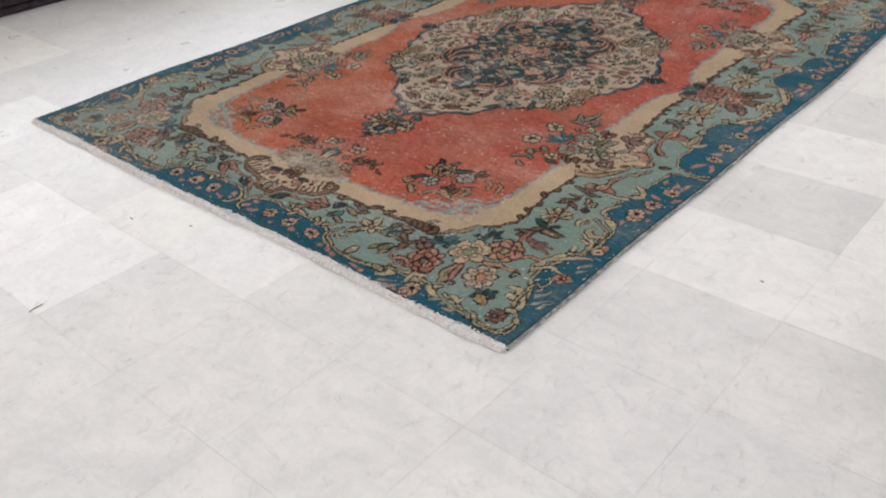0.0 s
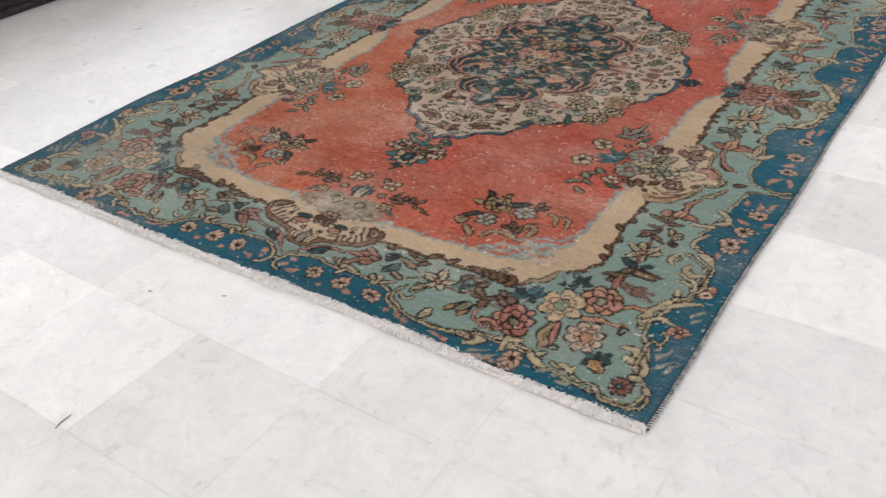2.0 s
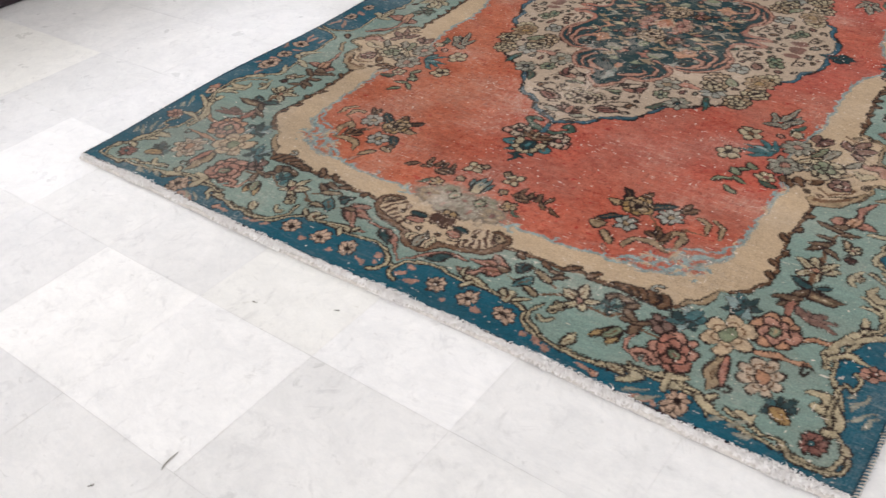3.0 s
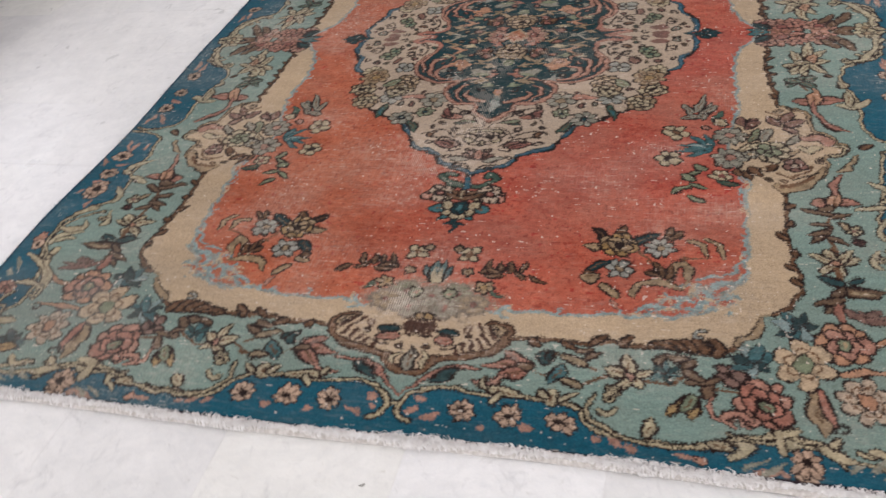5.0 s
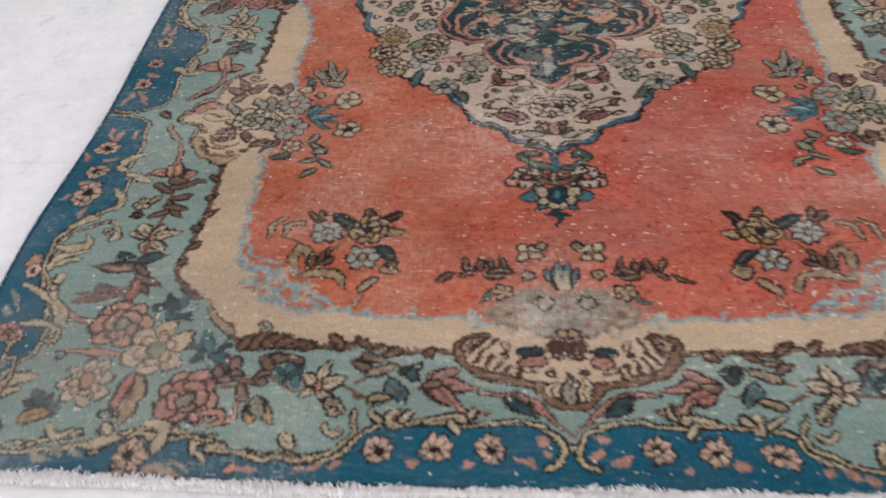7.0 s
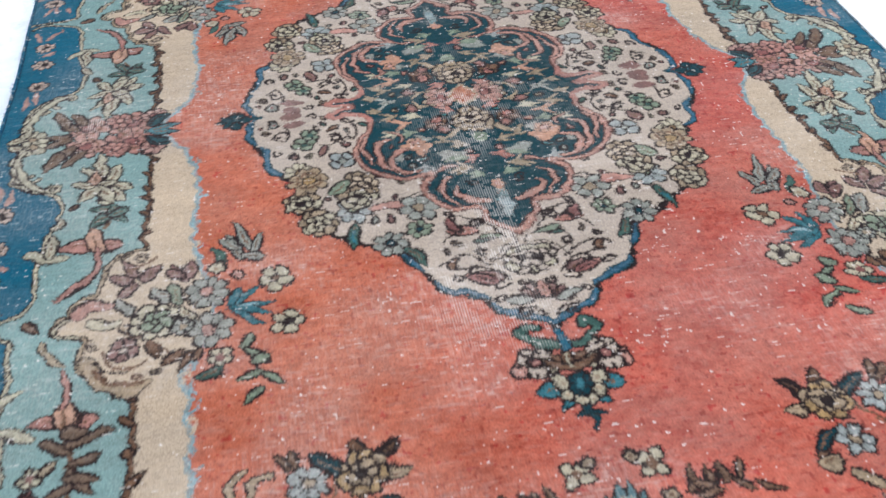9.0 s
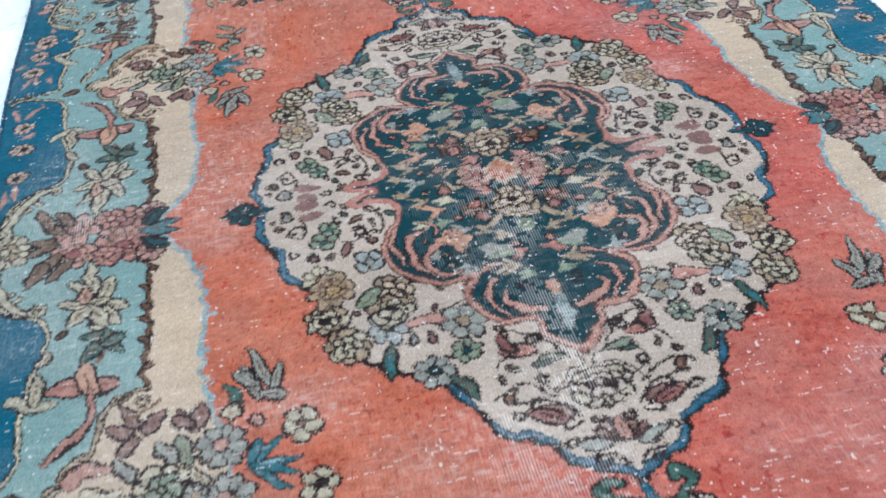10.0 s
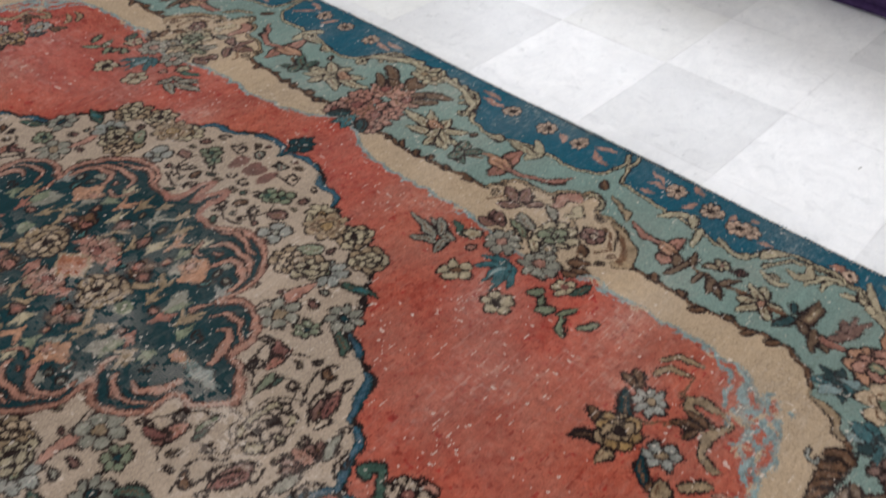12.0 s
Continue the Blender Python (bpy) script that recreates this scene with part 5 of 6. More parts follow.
# corner spray
leaf(0.586, 0.153, 0.073, 0.0285, -86, TAN, None, 0.0028, 0.0)
leaf(0.596, 0.155, 0.058, 0.0125, -79, CORAL, None, 0.0028, 0.0)
plume([(0.627, 0.191), (0.674, 0.198), (0.724, 0.201)], 0.0105, PEACH)
plume([(0.684, 0.252), (0.721, 0.263), (0.746, 0.283)], 0.0091, PEACH)
leaf(0.665, 0.309, 0.070, 0.0139, -13, PLUM, None, 0.001, 0.0)
leaf(0.660, 0.323, 0.036, 0.0134, -43, PLUM, None, 0.001, 0.0)
leaf(0.651, 0.300, 0.041, 0.0149, 102, CORAL, None, 0.001, 0.0)
leaf(0.496, 0.205, 0.035, 0.0167, 15, CYAN, None, 0.001, 0.0)
leaf(0.496, 0.205, 0.030, 0.0166, -37, INK, None, 0.001, 0.0)
leaf(0.496, 0.205, 0.032, 0.0138, -96, SKY, None, 0.001, 0.0)
leaf(0.496, 0.205, 0.034, 0.0145, -140, CYAN, None, 0.001, 0.0)
leaf(0.496, 0.205, 0.030, 0.0152, 169, INK, None, 0.001, 0.0)
leaf(0.496, 0.205, 0.031, 0.0152, 110, SKY, None, 0.001, 0.0)
leaf(0.496, 0.205, 0.036, 0.0162, 59, CYAN, None, 0.001, 0.0)
leaf(0.572, 0.280, 0.037, 0.0174, 13, INK, None, 0.001, 0.0)
leaf(0.572, 0.280, 0.032, 0.0180, -42, SKY, None, 0.001, 0.0)
leaf(0.572, 0.280, 0.036, 0.0180, -99, CYAN, None, 0.001, 0.0)
leaf(0.572, 0.280, 0.040, 0.0181, -144, INK, None, 0.001, 0.0)
leaf(0.572, 0.280, 0.035, 0.0180, 169, SKY, None, 0.001, 0.0)
leaf(0.572, 0.280, 0.034, 0.0180, 110, CYAN, None, 0.001, 0.0)
leaf(0.572, 0.280, 0.039, 0.0180, 58, INK, None, 0.001, 0.0)
rose(0.643, 0.251, 0.0433, PEACH, PINK, 0.6)
flower(0.643, 0.251, 0.0101, 6, SAGE, TAN, 0.2, 0.0028, depth=0.42)
rose(0.510, 0.124, 0.0428, PINK, CORAL, 0.2)
flower(0.512, 0.121, 0.0106, 6, SAGE, ROSE, 0.2, 0.0028, depth=0.42)
flower(0.576, 0.206, 0.0489, 6, CREAM, SAGE, 0.4, 0.0028, depth=0.5)
flower(0.660, 0.145, 0.0400, 8, IVORY, PEACH, 0.2, 0.0028, depth=0.5)
leaf(0.710, 0.103, 0.030, 0.0138, 17, INK, None, 0.001, 0.0)
leaf(0.710, 0.103, 0.022, 0.0138, -32, CYAN, None, 0.001, 0.0)
leaf(0.710, 0.103, 0.024, 0.0138, -102, INK, None, 0.001, 0.0)
leaf(0.710, 0.103, 0.032, 0.0148, -145, INK, None, 0.001, 0.0)
leaf(0.710, 0.103, 0.027, 0.0138, 177, CYAN, None, 0.001, 0.0)
leaf(0.710, 0.103, 0.021, 0.0148, 110, INK, None, 0.001, 0.0)
leaf(0.710, 0.103, 0.029, 0.0138, 54, INK, None, 0.001, 0.0)
leaf(0.699, 0.092, 0.035, 0.0186, -17, GOLD, None, 0.0028, 0.0)
flower(0.777, 0.062, 0.0205, 8, ROSE, CYAN, 0.2, 0.0028, depth=0.35)
plume([(0.470, 0.079), (0.440, 0.094), (0.438, 0.126)], 0.0075, PINK)
plume([(0.491, 0.096), (0.462, 0.100), (0.454, 0.087)], 0.0096, PINK)
curl(0.716, 0.188, 0.0127, 30, TEAL, 0.0, 1, 0.9)
curl(0.617, 0.091, 0.0116, 200, TEAL, 0.0, -1, 0.9)
plume([(0.740, 0.154), (0.762, 0.152), (0.795, 0.119), (0.795, 0.090)], 0.0194, BONE)
plume([(0.752, 0.131), (0.772, 0.127), (0.790, 0.115)], 0.0108, BONE)
scroll([(0.788, 0.103), (0.776, 0.148), (0.779, 0.188), (0.797, 0.189), (0.802, 0.210), (0.790, 0.221)], 0.0040, BONE)
scroll([(0.830, 0.071), (0.832, 0.049), (0.831, 0.030), (0.791, 0.022), (0.753, 0.024), (0.731, 0.047), (0.706, 0.042)], 0.0040, BONE)
leaf(0.832, 0.065, 0.021, 0.0098, 152, BONE, None, 0.0028, 0.0)
leaf(0.779, 0.087, 0.028, 0.0099, 10, BONE, None, 0.0028, 0.0)
plume([(0.740, 0.214), (0.739, 0.261), (0.775, 0.303), (0.825, 0.330)], 0.0171, BONE)
plume([(0.743, 0.235), (0.767, 0.254), (0.802, 0.252)], 0.0110, BONE)
plume([(0.762, 0.299), (0.775, 0.330), (0.765, 0.352)], 0.0138, BONE)
leaf(0.768, 0.320, 0.034, 0.0108, 22, BONE, None, 0.0028, 0.0)
scroll([(0.749, 0.215), (0.735, 0.223), (0.737, 0.240)], 0.0040, BONE)
scroll([(0.780, 0.320), (0.804, 0.368), (0.810, 0.430), (0.791, 0.475)], 0.0040, BONE)
plume([(0.801, 0.415), (0.774, 0.408), (0.757, 0.420), (0.764, 0.439)], 0.0129, BONE)
plume([(0.800, 0.461), (0.776, 0.481), (0.757, 0.482)], 0.0140, BONE)
flower(0.813, 0.234, 0.0207, 6, PINK, ROSE, 0.2, 0.001, depth=0.4)
flower(0.804, 0.550, 0.0233, 8, BLUSH, DARK, 0.2, 0.0012, depth=0.4)
flower(0.827, 0.382, 0.0131, 6, PINK, PEACH, 0.2, 0.0005, depth=0.4)
leaf(0.808, 0.128, 0.043, 0.0076, 45, GREY, None, -0.001, 0.0)
leaf(0.804, 0.150, 0.041, 0.0076, 61, GREY, None, -0.001, 0.0)
leaf(0.829, 0.125, 0.030, 0.0076, 54, GREY, None, -0.001, 0.0)
leaf(0.827, 0.270, 0.024, 0.0091, 58, GREY, None, -0.001, 0.0)
leaf(0.816, 0.287, 0.035, 0.0091, 54, GREY, None, -0.001, 0.0)
leaf(0.796, 0.170, 0.013, 0.0091, 73, GREY, None, -0.001, 0.0)
scroll([(0.706, 0.042), (0.676, 0.052), (0.657, 0.055), (0.636, 0.062)], 0.0040, BONE)
plume([(0.581, 0.063), (0.609, 0.048), (0.635, 0.045)], 0.0174, BONE)
leaf(0.603, 0.063, 0.016, 0.0101, 59, BONE, None, 0.0028, 0.0)
plume([(0.651, 0.065), (0.676, 0.057), (0.684, 0.072)], 0.0110, BONE)
scroll([(0.439, 0.040), (0.470, 0.060), (0.512, 0.060), (0.543, 0.071), (0.584, 0.066)], 0.0040, BONE)
plume([(0.530, 0.043), (0.530, 0.073), (0.559, 0.082)], 0.0151, BONE)
leaf(0.441, 0.046, 0.023, 0.0135, -7, BONE, None, 0.0028, 0.0)
flower(0.561, 0.032, 0.0231, 8, BLUSH, DARK, 0.2, 0.0012, depth=0.4)
leaf(0.477, 0.011, 0.036, 0.0082, 34, GREY, None, -0.001, 0.0)
leaf(0.501, 0.006, 0.034, 0.0093, 35, GREY, None, -0.001, 0.0)
leaf(0.626, 0.024, 0.028, 0.0087, 39, GREY, None, -0.001, 0.0)
leaf(0.656, 0.029, 0.030, 0.0082, 51, GREY, None, -0.001, 0.0)
leaf(0.670, 0.022, 0.029, 0.0087, 14, GREY, None, -0.001, 0.0)
for size, tries in ((0.024, 90), (0.016, 160), (0.011, 160)):
    strew(TEAL, (0.02, 0.80, 0.05, 1.275), tries, size, ("twig", "leaf", "bud", "twig") if size > 0.016 else ("leaf", "twig", "curl"), (BROWN, BROWN, INK, TAN, ROSE, SAGE, IVORY), rng)
style(0.9, 0.8, CREAM, 0.15, rgb(88, 64, 52))
for size, tries in ((0.014, 120), (0.009, 160)):
    strew(CREAM, (0.54, 0.70, 0.66, 0.92), tries, size, ("leaf", "curl", "leaf"), (BROWN, TAN, GREY, ROSE, IVORY), rng)
    strew(CREAM, (0.0, 0.13, 0.125, 0.23), tries, size, ("leaf", "curl", "leaf"), (BROWN, TAN, BROWN, IVORY), rng)
style()
# dark outer line at the very edge
weave[:, -4:] = rgb(20, 52, 70)
weave[:6, :] = rgb(40, 30, 38)

# ---- the carpet ----
SCALE = 1.0783


def ease(x, a, b):
    s = np.clip((x - a) / (b - a), 0, 1)
    return s * s * (3 - 2 * s)


def lay(p, q):
    """From the design's place (p across, q along) to where the slightly crooked carpet lies on the floor."""
    right = 0.796 + 0.040 * np.minimum(q, 1.75)
    left = 0.862 + 0.008 * ease(q, 0.0, 0.4) - 0.015 * ease(q, 0.40, 0.80)
    side = np.where(p > 0, right, left)
    out = np.abs(p)
    slim = 1 - 0.025 * ease(q, 0.15, 0.5)
    core = out * (1 + (slim - 1) * ease(out, 0.2, 0.45))
    wide = np.where(out > 0.5, 0.5 * slim + (out - 0.5) * (side - 0.5 * slim) / (HALF_W - 0.5), core) * np.sign(p)
    sway = 0.011 * ease(out, 0.0, 0.38) * (1 - ease(out, 0.46, 0.58)) * np.exp(-(((q - 1.25) / 0.22) ** 2))
    # fine waver of the hand-woven edges
    x = AXIS0 + AXIS1 * q + wide + sway + 0.0025 * np.sin(q * 9.0 + 0.6) * (p / HALF_W) ** 2
    y = q * (0.995 - 0.024 * q) + 0.013 * p / HALF_W * (1 - ease(q, 0.0, 0.6)) + 0.003 * np.sin(p * 7.0) * (1 - ease(q, 0.0, 0.3))
    return x * SCALE, y * SCALE


AXIS0, AXIS1 = 0.046, -0.045


def smooth_noise(shape, cells, seed):
    """Soft random field in -1..1."""
    g = np.random.default_rng(seed).uniform(-1, 1, (cells[0] + 2, cells[1] + 2))
    y, x = np.linspace(0, cells[0], shape[0]), np.linspace(0, cells[1], shape[1])
    j, i = np.minimum(y.astype(int), cells[0]), np.minimum(x.astype(int), cells[1])
    fy, fx = (y - j)[:, None], (x - i)[None]
    fy, fx = fy * fy * (3 - 2 * fy), fx * fx * (3 - 2 * fx)
    a, b, c, d = g[j][:, i], g[j][:, i + 1], g[j + 1][:, i], g[j + 1][:, i + 1]
    return (a * (1 - fx) + b * fx) * (1 - fy) + (c * (1 - fx) + d * fx) * fy


# dyes vary inside each motif, the plain grounds less so
plain = np.zeros(weave.shape[:2], bool)
for c in (RED, TEAL, BLUE, CREAM, IVORY, INK, DARK):
    plain |= np.abs(weave - np.array(c, np.float32)).max(-1) < 1e-4
weave *= np.where(plain, 1.0, 1 + 0.30 * smooth_noise(weave.shape[:2], (170, 115), 31) + 0.14 * smooth_noise(weave.shape[:2], (420, 290), 32))[..., None].astype(np.float32)
weave *= np.array([0.87, 0.845, 0.77], np.float32)


def build_carpet():
    root = tagged(new("carpet"), "worn hand-knotted wool carpet, red field, ivory medallion, sea-green border", "carpet")
    ps = np.linspace(-HALF_W, HALF_W, 861)
    qs = np.concatenate([np.arange(0, 1.76, 0.002), np.arange(1.76, 2 * HALF_L + 1e-6, 0.005)])
    rows, cols = len(qs), len(ps)
    q, p = np.meshgrid(qs, ps, indexing="ij")
    dice = np.random.default_rng(3)
    # knots sit a little off the drawn line
    wob_u = 0.0048 * smooth_noise((rows, cols), (130, 80), 1) + 0.0020 * dice.uniform(-1, 1, (rows, cols))
    wob_v = 0.0048 * smooth_noise((rows, cols), (130, 80), 2) + 0.0020 * dice.uniform(-1, 1, (rows, cols))
    u = np.abs(p + wob_u * (np.abs(p) < HALF_W - 0.01))
    v = q + wob_v * (q > 0.01)
    v = np.where(v > HALF_L, 2 * HALF_L - v, v)
    i = np.clip(np.round(u / STEP).astype(int), 0, NU - 1)
    j = np.clip(np.round(v / STEP).astype(int), 0, NV - 1)
    soft = weave.copy()
    soft[1:-1, 1:-1] = (weave[1:-1, 1:-1] * 2 + weave[:-2, 1:-1] + weave[2:, 1:-1] + weave[1:-1, :-2] + weave[1:-1, 2:]) / 6
    col = soft[j, i]
    # dye lots: broad patches and bands along the weft, then single knots
    abrash = 0.12 * smooth_noise((rows, cols), (14, 5), 4) + 0.06 * smooth_noise((rows, cols), (240, 7), 5) + 0.06 * smooth_noise((rows, cols), (420, 160), 6)
    col = col * (1 + abrash + 0.16 * dice.uniform(-1, 1, (rows, cols)))[..., None]
    # madder: crimson towards one side of the field, faded to orange and pink elsewhere, mottled throughout
    reds = ((col[..., 0] > 3.1 * col[..., 1]) & (col[..., 0] > 0.15))[..., None]
    warm = (0.5 + 0.5 * smooth_noise((rows, cols), (9, 6), 7))[..., None]
    mott = (0.55 * smooth_noise((rows, cols), (46, 32), 21) + 0.55 * smooth_noise((rows, cols), (150, 70), 22) + 0.75 * smooth_noise((rows, cols), (330, 230), 23))[..., None]
    deep = ease(p, 0.02, 0.45)[..., None] * 0.6 * warm
    hue = 1 - deep * np.array([0.06, 0.38, 0.12]) + (1 - warm) * np.array([0.04, 0.20, 0.06]) + ease(-p, -0.15, 0.35)[..., None] * np.array([0.03, 0.17, -0.10]) + mott * np.array([0.17, 0.34, 0.34])
    col = np.where(reds, col * np.clip(hue, 0.3, 2), col)
    spots = (smooth_noise((rows, cols), (420, 300), 25) > 0.72)[..., None] & reds
    col = np.where(spots, col * np.array([0.72, 0.55, 0.55]), col)
    flecks = (smooth_noise((rows, cols), (300, 210), 61) > 0.80)[..., None] & reds
    col = np.where(flecks, col * np.array([0.86, 0.42, 0.46]), col)
    dull = (np.clip(smooth_noise((rows, cols), (26, 18), 26) + 0.1, 0, 1) * 0.12)[..., None] * reds
    col = col * (1 - dull) + np.array(rgb(150, 112, 96)) * dull
    soil = (np.clip(smooth_noise((rows, cols), (34, 22), 27) + 0.25, 0, 1) * 0.16 + np.clip(smooth_noise((rows, cols), (200, 140), 28), 0, 1) * 0.10)[..., None] * np.clip(col.mean(-1, keepdims=True) * 7, 0.12, 1)
    col = col * (1 - soil) + np.array(rgb(132, 122, 110)) * soil * (0.4 + 0.6 * np.clip(col.mean(-1, keepdims=True) * 5, 0, 1))
    # the west corner of the border has faded most
    pale = (0.36 * np.exp(-(((p + 0.67) / 0.20) ** 2 + ((q - 0.19) / 0.15) ** 2)) * (0.75 + 0.5 * smooth_noise((rows, cols), (60, 40), 45)))[..., None]
    col = col * (1 - pale) + np.array(rgb(136, 134, 128)) * pale
    # worn patches where the cotton shows, in broken threads along the warp and short dashes along the weft
    thin = np.clip(smooth_noise((rows, cols), (22, 14), 8) * 0.8 + 0.10, 0, 1)
    for pu, qv, r, k in ((-0.07, 0.74, 0.10, 0.75), (-0.05, 1.06, 0.08, 0.7), (0.0, 0.27, 0.12, 0.8), (-0.72, 1.38, 0.09, 0.8), (0.45, 0.32, 0.1, 0.5)):
        thin += k * np.exp(-(((p - pu) ** 2 + (q - qv) ** 2) / r**2))
    thin = np.clip(thin, 0, 1)
    warp = np.clip(smooth_noise((rows, cols), (190, 430), 9) - 0.15, 0, 1) * 0.42 + 0.08 * (np.arange(cols) % 3 == 0)[None]
    weft = np.clip(smooth_noise((rows, cols), (620, 130), 10) - 0.35, 0, 1) * 0.9
    bare = thin * warp * 0.55 + np.clip(thin + 0.25, 0, 1) * weft * 0.42
    bare += 0.08 * thin
    bare *= np.where(col.mean(-1) < 0.06, 0.30, 1.0)
    # bare warps stand in ribs where the pile is gone
    rib = ease(q, 0.08, 0.22) * np.exp(-(((p + 0.055 - 0.03 * q) / 0.035) ** 2)) * np.clip(smooth_noise((rows, cols), (30, 8), 41) + 0.35, 0, 1)
    for pu, qv, ru, rv in ((-0.07, 0.74, 0.10, 0.10), (-0.06, 1.03, 0.09, 0.07), (-0.70, 1.36, 0.07, 0.12), (0.02, 1.22, 0.16, 0.12)):
        rib += 0.8 * np.exp(-(((p - pu) / ru) ** 2 + ((q - qv) / rv) ** 2)) * np.clip(smooth_noise((rows, cols), (60, 40), 42) + 0.4, 0, 1)
    comb = (np.arange(cols) % 2 == 0)[None] * (smooth_noise((rows, cols), (240, 215), 43) > -0.15)
    bare += 0.62 * np.clip(rib, 0, 1) * comb * np.where(col.mean(-1) < 0.06, 0.55, 1.0)
    # stray white knots and short pulled wefts
    speck = dice.uniform(0, 1, (rows, cols)) > 0.9982
    big = speck & (dice.uniform(0, 1, (rows, cols)) > 0.8)
    bare = np.maximum(bare, speck * 0.7)
    bare[:, 1:] = np.maximum(bare[:, 1:], big[:, :-1] * 0.9)
    bare[1:] = np.maximum(bare[1:], big[:-1] * 0.9)
    pull = (dice.uniform(0, 1, (rows, cols)) > 0.9983) & (thin + 0.3 > dice.uniform(0, 1, (rows, cols)))
    for k in range(1, 8):
        bare[:, k:] = np.maximum(bare[:, k:], (pull * (dice.uniform(0, 1, (rows, cols)) > 0.10 * k))[:, :-k] * 0.52)
    # small tufts of bare cotton, in loose drifts
    tuft = (smooth_noise((rows, cols), (330, 260), 71) > 0.86) & (smooth_noise((rows, cols), (24, 16), 72) > 0.15)
    bare = np.maximum(bare, tuft * 0.62)
    bare = np.clip(bare, 0, 0.9)[..., None]
    col = col * (1 - bare) + np.array(rgb(208, 194, 180)) * bare
    col = np.clip(col, 0.004, 0.9)

    x, y = lay(p, q)
    z = 0.0009 * smooth_noise((rows, cols), (40, 26), 12) + 0.00035 * dice.uniform(-1, 1, (rows, cols)) + 0.0012 * smooth_noise((rows, cols), (9, 6), 13)
    lum = col.mean(-1)
    z = z - 0.0007 * (lum < 0.05) - 0.0012 * bare[..., 0]
    pts = np.stack([x, y, z], -1)

    def skirt(a, axis):
        lo, hi = np.take(a, [0], axis), np.take(a, [-1], axis)
        if a.shape[-1] == 3 and a is not col:
            lo, hi = lo.copy(), hi.copy()
            lo[..., 2], hi[..., 2] = FLOOR_Z + 0.001, FLOOR_Z + 0.001
        return np.concatenate([lo, a, hi], axis)

    pts = skirt(skirt(pts, 0), 1)
    col = np.concatenate([col[:1], col, col[-1:]], 0)
    col = np.concatenate([col[:, :1], col, col[:, -1:]], 1)
    # the face in its woven parts: medallion, field and border
    pad = np.pad(np.abs(p), 1, mode="edge")[:-1, :-1], np.pad(np.minimum(q, 2 * HALF_L - q), 1, mode="edge")[:-1, :-1]
    in_med = inside(fan, *pad)
    in_field = inside(np.vstack([curve(INNER, 7), [(-0.01, 1.4), (-0.01, 0.265)]]), *pad) & ~in_med
    for name, keep, words in (("medallion", in_med, "ivory medallion with a dark sea-blue floral heart"), ("field", in_field, "faded madder-red field with flower sprays"),
                              ("border", ~in_med & ~in_field, "sea-green floral border with blue lobes")):
        part = new(name, grid_mesh(name, pts, WOOL, True, col, keep))
        part.parent = root
        tagged(part, words)

    # cotton ends: a woven web and cut tufts beyond both short sides
    for end in (0, 1):
        q0 = 0.0 if end == 0 else 2 * HALF_L
        way = -1 if end == 0 else 1
        pp = np.linspace(-HALF_W + 0.002, HALF_W - 0.002, 400)
        strip = np.zeros((5, 400, 3))
        for r, (dy, dz) in enumerate(((0.002, -0.0015), (-0.004, -0.0015), (-0.008, -0.003), (-0.011, -0.005), (-0.012, -0.0082))):
            xx, yy = lay(pp, np.full(400, q0))
            strip[r, :, 0], strip[r, :, 1], strip[r, :, 2] = xx, yy - way * 0 + (dy if end == 0 else -dy), dz + 0.0006 * np.sin(pp * 40)
        web = new("end_web", grid_mesh("end_web", strip if end else strip[::-1], WEB, True))
        web.parent = root
        tagged(web, "grubby white cotton end web")
        verts, faces = [], []
        dd = random.Random(40 + end)
        n = 21000 if end == 0 else 900
        for k in range(n):
            pk = -HALF_W + 2 * HALF_W * (k + dd.random()) / n
            bx, by = (float(c) for c in lay(np.array(pk), np.array(q0)))
            clump = 0.75 + 0.35 * math.sin(pk * 31.0) * math.sin(pk * 13.0 + 1)
            ln = (0.006 + 0.010 * dd.random()) * clump
            ang = math.radians(dd.gauss(0, 95))
            w = dd.uniform(0.0004, 0.0011)
            z0 = dd.uniform(-0.004, 0.0015)
            lift = dd.uniform(-0.003, 0.006)
            first = len(verts)
            for s in range(4):
                f = s / 3
                a = ang * (0.4 + f)
                cx = bx + ln * f * math.sin(a)
                cy = by + way * (ln * f * math.cos(a) + 0.001)
                cz = max(z0 + lift * f * (2 - f) - 0.006 * f * f, FLOOR_Z + 0.0012)
                ww = w * (1.15 if s == 2 else 1.0)
                verts += [(cx - ww, cy, cz), (cx, cy, cz + ww), (cx + ww, cy, cz), (cx, cy, cz - ww * 0.6)]
            for s in range(3):
                o = first + 4 * s
                for t in range(4):
                    faces.append((o + t, o + (t + 1) % 4, o + 4 + (t + 1) % 4, o + 4 + t))
            o = first + 12
            faces.append((o, o + 1, o + 2, o + 3))
        me = bpy.data.meshes.new("fringe")
        me.from_pydata(verts, [], faces)
        me.materials.append(COTTON)
        me.shade_smooth()
        fr = new("fringe", me)
        fr.parent = root
        tagged(fr, "short cut off-white cotton fringe", kind="stuff")

